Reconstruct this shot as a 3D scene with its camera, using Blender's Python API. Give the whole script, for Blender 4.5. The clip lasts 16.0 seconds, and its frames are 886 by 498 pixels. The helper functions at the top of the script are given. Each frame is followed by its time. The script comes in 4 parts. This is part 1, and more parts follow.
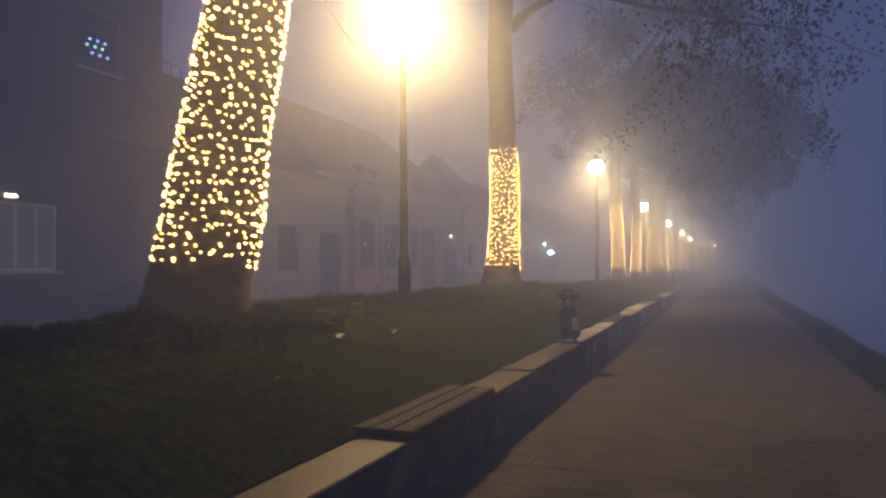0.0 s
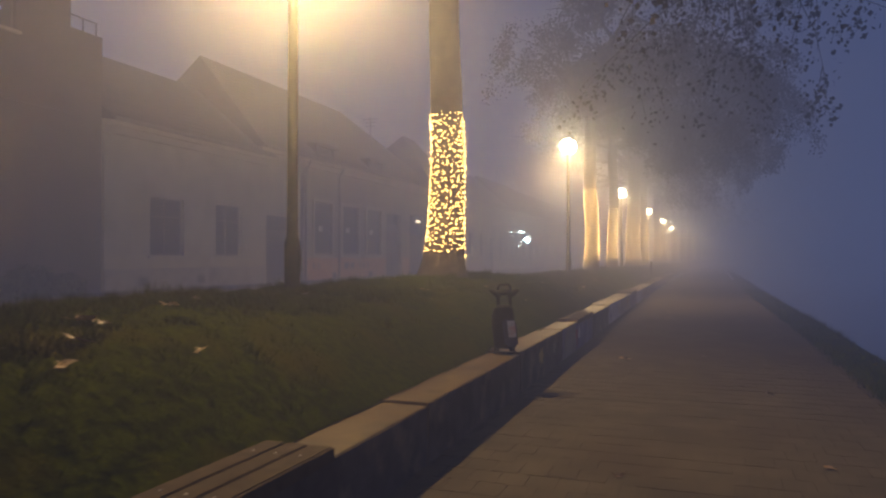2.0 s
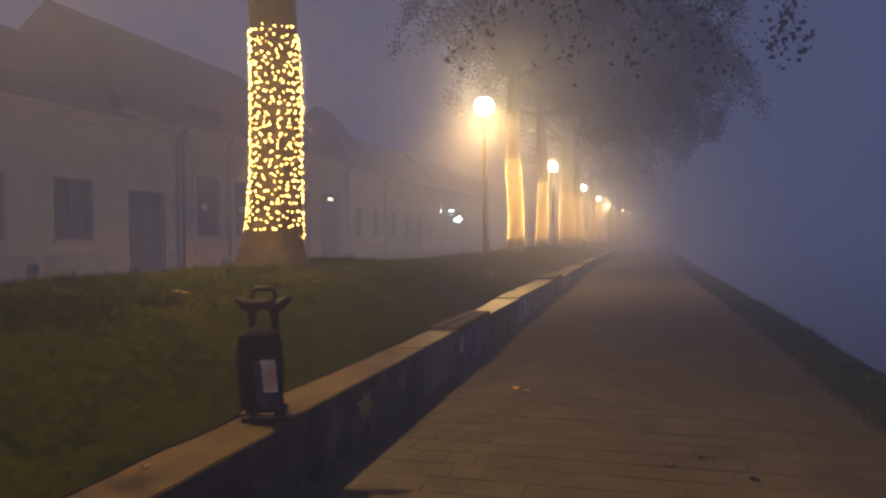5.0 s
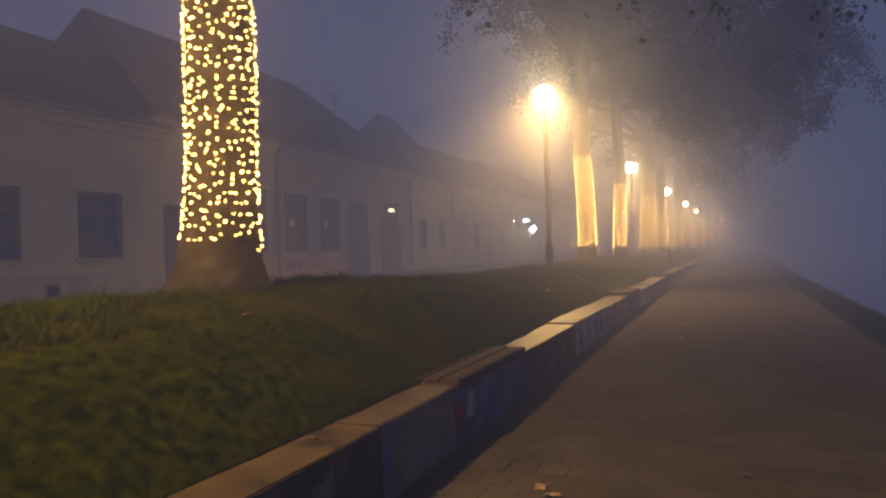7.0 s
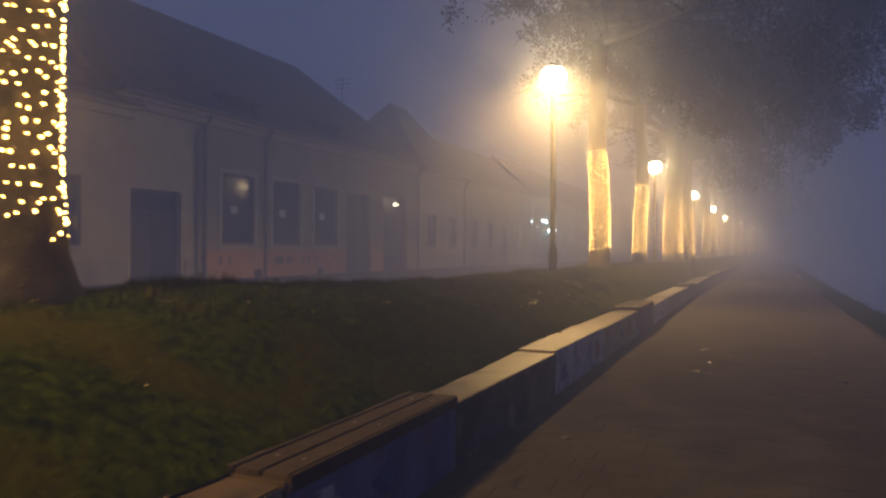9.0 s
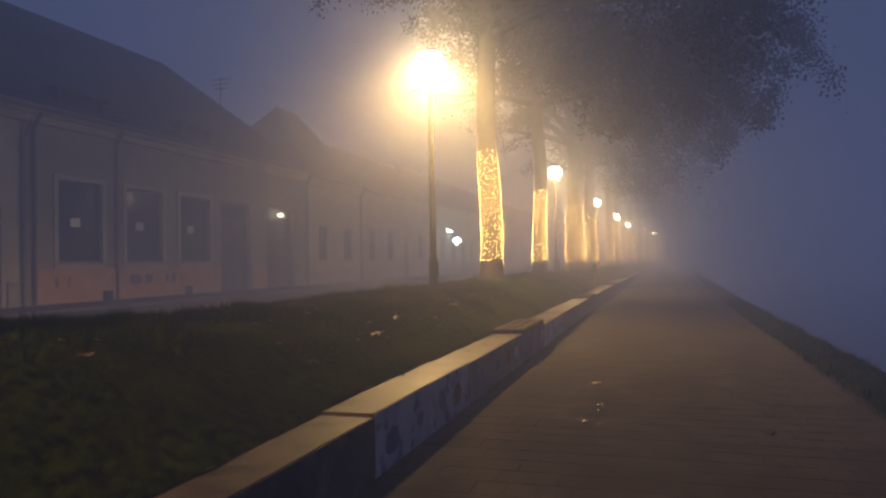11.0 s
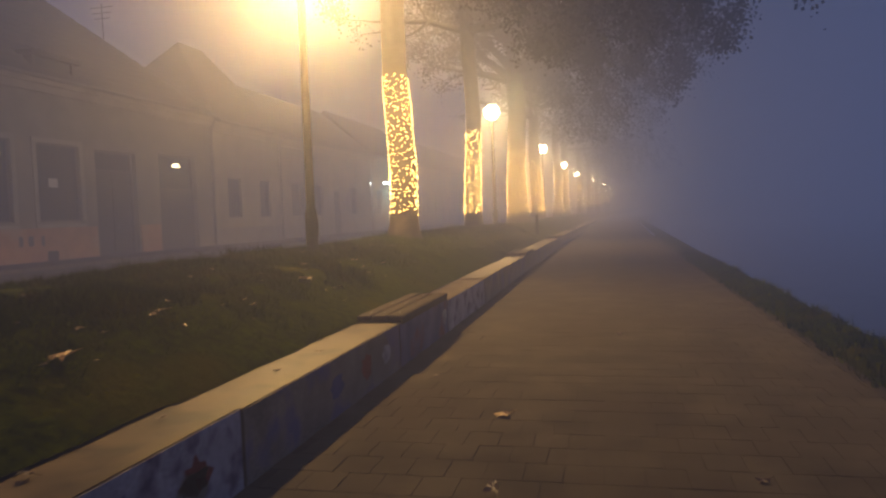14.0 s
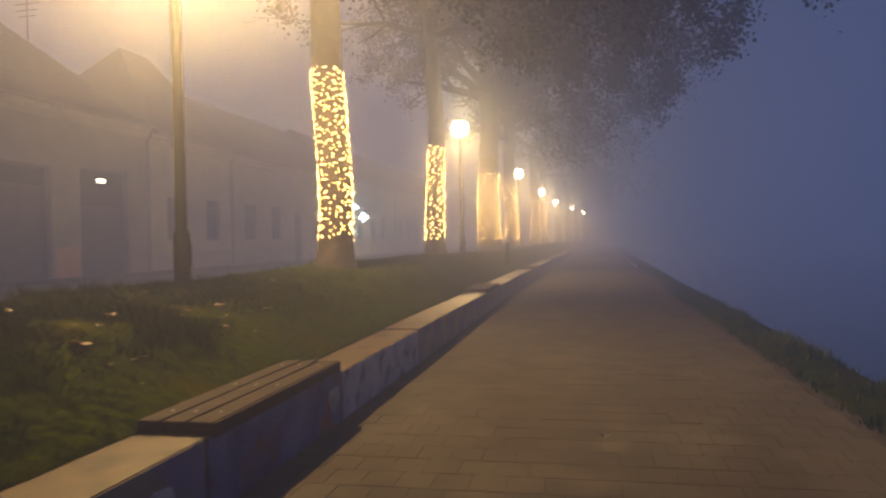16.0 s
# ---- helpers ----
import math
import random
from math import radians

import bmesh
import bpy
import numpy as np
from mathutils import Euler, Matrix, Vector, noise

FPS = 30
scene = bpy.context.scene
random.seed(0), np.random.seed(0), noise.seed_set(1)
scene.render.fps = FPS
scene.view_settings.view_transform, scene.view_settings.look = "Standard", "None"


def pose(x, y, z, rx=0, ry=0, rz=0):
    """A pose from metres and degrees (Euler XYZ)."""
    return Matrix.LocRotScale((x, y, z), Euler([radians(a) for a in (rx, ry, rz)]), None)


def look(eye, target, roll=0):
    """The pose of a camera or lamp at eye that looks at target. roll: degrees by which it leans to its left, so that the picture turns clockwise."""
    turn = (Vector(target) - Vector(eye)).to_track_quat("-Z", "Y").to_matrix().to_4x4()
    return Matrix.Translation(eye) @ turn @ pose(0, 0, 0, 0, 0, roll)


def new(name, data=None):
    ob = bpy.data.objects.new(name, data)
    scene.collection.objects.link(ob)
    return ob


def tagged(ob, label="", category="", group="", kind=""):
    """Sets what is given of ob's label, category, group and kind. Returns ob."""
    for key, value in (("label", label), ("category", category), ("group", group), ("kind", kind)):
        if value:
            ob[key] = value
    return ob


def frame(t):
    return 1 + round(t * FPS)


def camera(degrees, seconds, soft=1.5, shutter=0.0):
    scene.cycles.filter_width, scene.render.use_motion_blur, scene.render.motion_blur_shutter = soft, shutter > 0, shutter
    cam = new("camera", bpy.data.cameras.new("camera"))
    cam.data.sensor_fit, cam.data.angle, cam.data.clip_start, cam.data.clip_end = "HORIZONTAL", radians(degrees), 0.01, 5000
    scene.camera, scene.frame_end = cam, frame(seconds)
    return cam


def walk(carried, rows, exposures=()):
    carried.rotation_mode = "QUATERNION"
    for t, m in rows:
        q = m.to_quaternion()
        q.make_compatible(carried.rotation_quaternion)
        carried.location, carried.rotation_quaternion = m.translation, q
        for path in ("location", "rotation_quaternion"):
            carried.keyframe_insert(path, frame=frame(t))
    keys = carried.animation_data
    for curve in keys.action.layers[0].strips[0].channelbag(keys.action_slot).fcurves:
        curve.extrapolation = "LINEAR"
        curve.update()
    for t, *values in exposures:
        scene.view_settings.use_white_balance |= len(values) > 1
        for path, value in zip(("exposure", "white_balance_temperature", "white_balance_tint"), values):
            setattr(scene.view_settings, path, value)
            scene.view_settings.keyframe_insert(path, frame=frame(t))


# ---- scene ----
cam = camera(63.9, 16.0, 2.3, 0.5)
PATH = [
    (0, (-0.032, 0.28, 1.636), (-0.757, 2.143, 1.693), -0.5),
    (0.5, (-0.013, 1.029, 1.626), (-0.709, 2.903, 1.666), 0.7),
    (1, (-0.037, 1.78, 1.623), (-0.693, 3.669, 1.66), -0.0),
    (1.5, (-0.012, 2.529, 1.616), (-0.746, 4.389, 1.644), 1.1),
    (2, (-0.033, 3.307, 1.623), (-0.714, 5.187, 1.645), 0.1),
    (2.5, (-0.008, 4.057, 1.627), (-0.718, 5.927, 1.669), 0.7),
    (3, (-0.018, 4.846, 1.582), (-0.607, 6.757, 1.577), 1.5),
    (3.5, (0.035, 5.615, 1.576), (-0.461, 7.552, 1.578), 2.0),
    (4, (0.035, 6.408, 1.578), (-0.477, 8.341, 1.573), 2.0),
    (4.2, (0.031, 6.672, 1.595), (-0.441, 8.615, 1.566), 0.0),
    (6.3, (0.002, 10.192, 1.554), (-0.658, 12.08, 1.537), -1.3),
    (6.5, (-0.072, 10.462, 1.524), (-0.761, 12.339, 1.513), -1.7),
    (7, (-0.052, 11.097, 1.541), (-0.798, 12.953, 1.548), -1.8),
    (7.5, (-0.083, 11.794, 1.525), (-0.799, 13.661, 1.54), -1.7),
    (8, (-0.09, 12.465, 1.536), (-0.821, 14.327, 1.531), -0.9),
    (8.5, (-0.129, 13.129, 1.539), (-0.937, 14.958, 1.529), -1.3),
    (9, (-0.131, 13.854, 1.547), (-0.94, 15.683, 1.551), 0.2),
    (9.5, (-0.198, 14.532, 1.513), (-0.888, 16.409, 1.507), -1.6),
    (10, (-0.166, 15.193, 1.546), (-0.748, 17.106, 1.59), -0.2),
    (12.3, (-0.06, 18.497, 1.572), (-0.656, 20.405, 1.541), -2.2),
    (12.5, (-0.083, 18.737, 1.563), (-0.686, 20.643, 1.514), -1.3),
    (13, (-0.039, 19.371, 1.573), (-0.609, 21.287, 1.523), -1.1),
    (13.5, (-0.044, 20.11, 1.552), (-0.535, 22.046, 1.449), -0.5),
    (14, (-0.075, 20.829, 1.498), (-0.533, 22.773, 1.401), -2.2),
    (14.5, (-0.043, 21.705, 1.523), (-0.557, 23.634, 1.4), -2.0),
    (15, (-0.074, 22.551, 1.543), (-0.561, 24.489, 1.459), -2.5),
    (15.5, (-0.071, 23.381, 1.509), (-0.54, 25.325, 1.473), -1.5),
    (16, (-0.083, 24.189, 1.476), (-0.484, 26.148, 1.452), -1.3),
]
# the phone's exposure and white balance drift a little on the way
LIGHTNESS = ((0, 0.18, 7000, 10), (2, 0.12, 7200, 10), (4, 0.22, 8200, 12), (6.5, 0.16, 8700, 14), (8.5, 0.12, 8600, 12), (9.5, 0.08, 7700, 10), (10, 0.05, 7600, 10), (12.5, 0.15, 8500, 12), (14, 0.2, 8400, 12), (16, 0.3, 7600, 10))
walk(cam, [(t, look(eye, target, roll)) for t, eye, target, roll in PATH], LIGHTNESS)

# ---- world and fog ----
world = bpy.data.worlds.new("world")
scene.world = world
world.use_nodes = True
wn = world.node_tree
wn.nodes.clear()
w_out = wn.nodes.new("ShaderNodeOutputWorld")
w_sky = wn.nodes.new("ShaderNodeBackground")
w_sky.inputs[0].default_value = (0.05, 0.06, 0.16, 1)
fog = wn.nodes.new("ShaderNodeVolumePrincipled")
fog.inputs["Density"].default_value = 0.025
fog.inputs["Color"].default_value = (0.92, 0.92, 0.92, 1)
fog.inputs["Anisotropy"].default_value = 0.86
# the fog itself glows evenly blue, standing in for the last dusk skylight
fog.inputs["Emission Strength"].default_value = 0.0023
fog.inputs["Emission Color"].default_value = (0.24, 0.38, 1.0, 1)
wn.links.new(w_sky.outputs[0], w_out.inputs[0])
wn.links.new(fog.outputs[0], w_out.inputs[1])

LAMP_GLOW = 55.0   # the visible globe
LAMP_BEAM = 4000.0  # the light that its shade throws down, in watts
BULB_GLOW = 15.0


# ---- materials ----
def shader(name, a, b, scale=6.0, rough=0.8, bump=0.3, fine=60.0, metal=0.0, c=None, c_scale=0.8, vary=0.0, island=0.0, spec=0.5, coat=0.0):
    """Two colours mixed by a middling noise, grain by a fine one, a third colour as large stains, relief from both."""
    m = bpy.data.materials.new(name)
    m.use_nodes = True
    t = m.node_tree
    b_sdf = t.nodes["Principled BSDF"]
    geo = t.nodes.new("ShaderNodeNewGeometry")
    n1, n2 = t.nodes.new("ShaderNodeTexNoise"), t.nodes.new("ShaderNodeTexNoise")
    for n, s, d in ((n1, scale, 6), (n2, fine, 3)):
        n.inputs["Scale"].default_value, n.inputs["Detail"].default_value = s, d
        t.links.new(geo.outputs["Position"], n.inputs["Vector"])
    ramp = t.nodes.new("ShaderNodeValToRGB")
    ramp.color_ramp.elements[0].position, ramp.color_ramp.elements[1].position = 0.35, 0.66
    ramp.color_ramp.elements[0].color, ramp.color_ramp.elements[1].color = (*a, 1), (*b, 1)
    t.links.new(n1.outputs["Fac"], ramp.inputs["Fac"])
    out = ramp.outputs["Color"]

    def blend(mode, fac, left, right):
        mix = t.nodes.new("ShaderNodeMix")
        mix.data_type, mix.blend_type = "RGBA", mode
        for k, v in ((0, fac), (6, left), (7, right)):
            if isinstance(v, (float, tuple)):
                mix.inputs[k].default_value = v
            else:
                t.links.new(v, mix.inputs[k])
        return mix.outputs[2]

    grain = t.nodes.new("ShaderNodeMapRange")
    grain.inputs[1].default_value, grain.inputs[2].default_value, grain.inputs[3].default_value, grain.inputs[4].default_value = 0.3, 0.7, 0.72, 1.18
    t.links.new(n2.outputs["Fac"], grain.inputs[0])
    out = blend("MULTIPLY", 1.0, out, grain.outputs[0])
    if c:
        n3 = t.nodes.new("ShaderNodeTexNoise")
        n3.inputs["Scale"].default_value, n3.inputs["Detail"].default_value = c_scale, 5
        t.links.new(geo.outputs["Position"], n3.inputs["Vector"])
        r3 = t.nodes.new("ShaderNodeMapRange")
        r3.inputs[1].default_value, r3.inputs[2].default_value = 0.52, 0.66
        t.links.new(n3.outputs["Fac"], r3.inputs[0])
        out = blend("MIX", r3.outputs[0], out, (*c, 1))
    if vary or island:
        src = t.nodes.new("ShaderNodeObjectInfo").outputs["Random"] if vary else geo.outputs["Random Per Island"]
        r4 = t.nodes.new("ShaderNodeMapRange")
        k = vary or island
        r4.inputs[3].default_value, r4.inputs[4].default_value = 1 - k, 1 + k
        t.links.new(src, r4.inputs[0])
        out = blend("MULTIPLY", 1.0, out, r4.outputs[0])
    t.links.new(out, b_sdf.inputs["Base Color"])
    rr = t.nodes.new("ShaderNodeMapRange")
    rr.inputs[3].default_value, rr.inputs[4].default_value = max(rough - 0.15, 0.02), min(rough + 0.12, 1)
    t.links.new(n1.outputs["Fac"], rr.inputs[0])
    t.links.new(rr.outputs[0], b_sdf.inputs["Roughness"])
    b_sdf.inputs["Metallic"].default_value = metal
    b_sdf.inputs["Specular IOR Level"].default_value = spec
    b_sdf.inputs["Coat Weight"].default_value = coat
    if bump:
        add = t.nodes.new("ShaderNodeMath")
        add.operation = "MULTIPLY_ADD"
        add.inputs[1].default_value = 0.35
        t.links.new(n2.outputs["Fac"], add.inputs[0])
        t.links.new(n1.outputs["Fac"], add.inputs[2])
        bp = t.nodes.new("ShaderNodeBump")
        bp.inputs["Strength"].default_value, bp.inputs["Distance"].default_value = bump, 0.03
        t.links.new(add.outputs[0], bp.inputs["Height"])
        t.links.new(bp.outputs[0], b_sdf.inputs["Normal"])
    return m


def glow(name, colour, strength, cut=False):
    m = bpy.data.materials.new(name)
    m.use_nodes = True
    b_sdf = m.node_tree.nodes["Principled BSDF"]
    b_sdf.inputs["Base Color"].default_value = (*colour, 1)
    b_sdf.inputs["Emission Color"].default_value = (*colour, 1)
    b_sdf.inputs["Emission Strength"].default_value = strength
    if cut:
        m.cycles.emission_sampling = "NONE"
    return m


def glass(name, tint, rough=0.12):
    m = bpy.data.materials.new(name)
    m.use_nodes = True
    b_sdf = m.node_tree.nodes["Principled BSDF"]
    b_sdf.inputs["Base Color"].default_value = (*tint, 1)
    b_sdf.inputs["Roughness"].default_value = rough
    b_sdf.inputs["Specular IOR Level"].default_value = 0.22
    return m


GRASS_SOIL = shader("lawn_soil", (0.010, 0.014, 0.0003), (0.042, 0.052, 0.001), 11.0, 0.95, 0.9, 40, c=(0.040, 0.037, 0.002), c_scale=1.1, spec=0.0)
BLADE = shader("grass_blade", (0.026, 0.044, 0.0005), (0.078, 0.096, 0.001), 1.3, 0.9, 0, 9, island=0.5, c=(0.078, 0.070, 0.003), c_scale=1.7, spec=0.0)
PAVER = shader("paver", (0.068, 0.059, 0.042), (0.104, 0.090, 0.064), 2.2, 0.85, 0.18, 90, vary=0.06, c=(0.072, 0.060, 0.042), c_scale=0.7, spec=0.0)
PAVER_FAR = shader("paver_far", (0.068, 0.059, 0.042), (0.104, 0.090, 0.064), 2.2, 0.85, 0.18, 90, island=0.06, c=(0.072, 0.060, 0.042), c_scale=0.7, spec=0.0)
JOINT = shader("joint_sand", (0.052, 0.045, 0.032), (0.080, 0.069, 0.049), 9, 0.95, 0.4, spec=0.0)
CONCRETE = shader("cast_concrete", (0.064, 0.044, 0.022), (0.125, 0.090, 0.048), 3.5, 0.5, 0.35, 70, c=(0.032, 0.023, 0.012), c_scale=2.6, spec=0.12)
PAINT_WHITE = shader("wall_paint_pale_blue", (0.26, 0.27, 0.33), (0.40, 0.41, 0.47), 3.0, 0.7, 0.2, 50, c=(0.10, 0.08, 0.14), c_scale=5.0, spec=0.0)
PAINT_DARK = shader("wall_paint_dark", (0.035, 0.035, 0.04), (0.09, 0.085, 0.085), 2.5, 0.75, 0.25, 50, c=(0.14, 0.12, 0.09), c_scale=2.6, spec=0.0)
PAINT_BLUE = shader("wall_paint_blue", (0.05, 0.06, 0.16), (0.13, 0.14, 0.27), 2.8, 0.7, 0.2, 50, c=(0.16, 0.05, 0.05), c_scale=2.4, spec=0.0)
PAINT_GREY = shader("wall_paint_grey", (0.15, 0.14, 0.12), (0.25, 0.23, 0.20), 2.8, 0.75, 0.2, 50, c=(0.12, 0.12, 0.24), c_scale=2.2, spec=0.0)
PAINT_RED = shader("wall_paint_red", (0.18, 0.03, 0.025), (0.28, 0.06, 0.05), 5, 0.7, 0.1, spec=0.0)
PAINT_YELLOW = shader("wall_paint_ochre", (0.32, 0.22, 0.07), (0.42, 0.30, 0.12), 6, 0.7, 0.1, spec=0.0)
PAINT_INDIGO = shader("wall_paint_indigo", (0.04, 0.05, 0.17), (0.09, 0.10, 0.26), 5, 0.7, 0.1, spec=0.0)
SLAT = shader("weathered_slat", (0.032, 0.022, 0.014), (0.068, 0.049, 0.031), 9, 0.85, 0.4, 90, c=(0.04, 0.028, 0.017), c_scale=3, spec=0.12)
STEEL = shader("galvanised_steel", (0.25, 0.25, 0.25), (0.38, 0.38, 0.37), 8, 0.45, 0.1, metal=0.9)
POLE = shader("pole_paint", (0.02, 0.02, 0.019), (0.035, 0.034, 0.031), 5, 0.7, 0.15, c=(0.045, 0.036, 0.028), c_scale=2.5, spec=0.15)
BARK = shader("plane_bark", (0.025, 0.018, 0.011), (0.06, 0.044, 0.028), 5.5, 0.9, 0.9, 45, c=(0.085, 0.066, 0.044), c_scale=3.2)
BARK_DARK = shader("twig_bark", (0.022, 0.018, 0.014), (0.045, 0.036, 0.027), 4, 0.9, 0.5)
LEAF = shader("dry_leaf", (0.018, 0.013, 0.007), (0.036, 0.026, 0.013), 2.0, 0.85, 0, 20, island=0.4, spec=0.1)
FALLEN = shader("fallen_leaf", (0.30, 0.17, 0.06), (0.48, 0.33, 0.15), 14, 0.55, 0.3, 80, vary=0.35)
FALLEN_DARK = shader("wet_leaf", (0.07, 0.04, 0.02), (0.13, 0.08, 0.04), 14, 0.4, 0.3, 80, vary=0.3)
FOOTPATH = shader("worn_footpath", (0.075, 0.066, 0.055), (0.12, 0.105, 0.088), 2.5, 0.9, 0.3, 70, c=(0.06, 0.052, 0.043), c_scale=0.8, spec=0.0)
ASPHALT = shader("asphalt", (0.04, 0.04, 0.042), (0.07, 0.068, 0.065), 3, 0.9, 0.4, 120, spec=0.05)
RIVER = shader("river_water", (0.012, 0.016, 0.022), (0.02, 0.026, 0.034), 1.0, 0.12, 0.15, 6)
PLASTER = shader("cream_plaster", (0.43, 0.38, 0.27), (0.53, 0.47, 0.35), 1.3, 0.9, 0.15, 70, c=(0.35, 0.31, 0.22), c_scale=0.5)
PLASTER_PALE = shader("pale_plaster", (0.28, 0.245, 0.17), (0.37, 0.32, 0.235), 1.3, 0.9, 0.15, 70, c=(0.28, 0.245, 0.18), c_scale=0.5)
PLASTER_WARM = shader("ochre_plaster", (0.36, 0.31, 0.24), (0.46, 0.40, 0.31), 1.3, 0.9, 0.15, 70, c=(0.28, 0.24, 0.19), c_scale=0.6)
PLINTH_GREY = shader("grey_plinth", (0.30, 0.27, 0.23), (0.40, 0.37, 0.32), 2.2, 0.9, 0.2, 60, c=(0.22, 0.19, 0.16), c_scale=1.0)
PLINTH_ORANGE = shader("orange_plinth", (0.46, 0.25, 0.14), (0.58, 0.34, 0.20), 2.0, 0.9, 0.2, 60, c=(0.48, 0.36, 0.26), c_scale=0.9)
BROWN_WALL = shader("brown_facade", (0.055, 0.040, 0.028), (0.092, 0.068, 0.049), 1.1, 0.9, 0.2, 60, c=(0.08, 0.06, 0.045), c_scale=0.6)
ROOF = shader("roof_tiles", (0.038, 0.023, 0.018), (0.072, 0.045, 0.035), 3.0, 0.85, 0.4, 40, c=(0.03, 0.021, 0.018), c_scale=0.9, island=0.15)
FRAME = shader("white_frame", (0.60, 0.58, 0.53), (0.72, 0.70, 0.64), 5, 0.5, 0.1)
FRAME_BROWN = shader("brown_frame", (0.08, 0.055, 0.04), (0.13, 0.09, 0.065), 6, 0.6, 0.15)
SURROUND = shader("pale_surround", (0.40, 0.36, 0.27), (0.50, 0.45, 0.35), 3, 0.85, 0.1)
DOORWOOD = shader("dark_door", (0.045, 0.034, 0.026), (0.08, 0.06, 0.045), 5, 0.65, 0.3, 50)
DARK_FILL = shader("dark_room", (0.02, 0.018, 0.016), (0.035, 0.03, 0.026), 3, 0.9, 0)
PIPE = shader("rain_pipe", (0.16, 0.14, 0.12), (0.23, 0.20, 0.17), 4, 0.6, 0.15)
NYLON = shader("black_nylon", (0.008, 0.008, 0.009), (0.018, 0.018, 0.020), 12, 0.9, 0.4, 140, spec=0.08)
POUCH = shader("dark_blue_nylon", (0.02, 0.025, 0.06), (0.04, 0.05, 0.11), 9, 0.8, 0.3, 120, spec=0.1)
HUB = shader("dull_red_plastic", (0.16, 0.02, 0.015), (0.24, 0.04, 0.03), 9, 0.6, 0.1)
PLASTIC = shader("black_plastic", (0.012, 0.012, 0.012), (0.024, 0.024, 0.024), 12, 0.6, 0.05, spec=0.2)
PANEL = shader("grey_blue_panel", (0.24, 0.27, 0.36), (0.36, 0.39, 0.48), 10, 0.5, 0.15, c=(0.30, 0.16, 0.20), c_scale=9)
SHRUB = shader("shrub_leaf", (0.02, 0.028, 0.012), (0.045, 0.055, 0.022), 3, 0.7, 0, island=0.4)
GRAFFITI = shader("grey_paint_marks", (0.10, 0.10, 0.11), (0.16, 0.16, 0.17), 4, 0.8, 0)
WIRE = shader("cable", (0.03, 0.03, 0.028), (0.05, 0.048, 0.044), 10, 0.6, 0)
PANE = glass("window_pane", (0.03, 0.032, 0.036))
# pale pane colour stands in for the dim light indoors
PANE_LIT = glass("lit_pane", (0.30, 0.29, 0.25), 0.3)
LAMP_LIGHT = glow("lamp_light", (1.0, 0.80, 0.50), LAMP_GLOW)
BULB = glow("fairy_bulb", (1.0, 0.58, 0.17), BULB_GLOW)
BULB_FAR = glow("fairy_bulb_far", (1.0, 0.58, 0.17), 1.25 * BULB_GLOW)
COOL_SIGN = glow("cool_sign_light", (0.55, 0.85, 1.0), 30)
WHITE_LED = glow("small_white_light", (1.0, 0.9, 0.66), 5)
BLUE_LED = glow("blue_decoration_light", (0.25, 0.35, 1.0), 2.2)
GREEN_LED = glow("teal_decoration_light", (0.3, 0.9, 0.8), 1.5)


# ---- building helpers ----
def mesh_of(name, bm, material, smooth=False):
    me = bpy.data.meshes.new(name)
    bm.to_mesh(me)
    bm.free()
    me.materials.append(material)
    if smooth:
        for p in me.polygons:
            p.use_smooth = True
    return me


def part(name, bm, material, parent=None, label="", smooth=False, kind=""):
    ob = new(name, mesh_of(name, bm, material, smooth))
    ob.parent = parent
    return tagged(ob, label, kind=kind)


def thing(name, label, category, group="", kind="", at=(0, 0, 0)):
    ob = new(name)
    ob.location = at
    ob.empty_display_size = 0.1
    return tagged(ob, label, category, group, kind)


def block(*boxes, bevel=0.0):
    """A bmesh of boxes, each (low corner, high corner)."""
    bm = bmesh.new()
    for a, b in boxes:
        vs = [bm.verts.new((a[0] if i & 1 else b[0], a[1] if i & 2 else b[1], a[2] if i & 4 else b[2])) for i in range(8)]
        for f in ((0, 1, 3, 2), (4, 6, 7, 5), (0, 4, 5, 1), (2, 3, 7, 6), (0, 2, 6, 4), (1, 5, 7, 3)):
            bm.faces.new([vs[i] for i in f])
    bmesh.ops.recalc_face_normals(bm, faces=bm.faces)
    if bevel:
        bmesh.ops.bevel(bm, geom=bm.edges[:], offset=bevel, segments=2, affect="EDGES")
    return bm


def tube(points, radii, seg=10, bm=None, cap=True, wobble=0.0):
    """A tube through points with a radius at each."""
    bm = bm or bmesh.new()
    pts = [Vector(p) for p in points]
    rings, side = [], None
    for i, p in enumerate(pts):
        way = (pts[min(i + 1, len(pts) - 1)] - pts[max(i - 1, 0)]).normalized()
        side = way.orthogonal().normalized() if side is None else (side - way * side.dot(way)).normalized()
        up = way.cross(side)
        ring = []
        for k in range(seg):
            a = 2 * math.pi * k / seg
            r = radii[i]
            d = side * math.cos(a) + up * math.sin(a)
            if wobble:
                r *= 1 + wobble * noise.noise((d.x * 1.6 + p.x, d.y * 1.6 + p.y, p.z * 0.9))
            ring.append(bm.verts.new(p + d * r))
        rings.append(ring)
    for r0, r1 in zip(rings, rings[1:]):
        for k in range(seg):
            bm.faces.new((r0[k], r0[(k + 1) % seg], r1[(k + 1) % seg], r1[k]))
    if cap:
        bm.faces.new(rings[0][::-1])
        bm.faces.new(rings[-1])
    return bm


def lathe(profile, seg=20, at=(0, 0, 0)):
    """A solid of revolution about z from (radius, height) pairs."""
    return tube([(at[0], at[1], at[2] + h) for r, h in profile], [max(r, 0.002) for r, h in profile], seg)


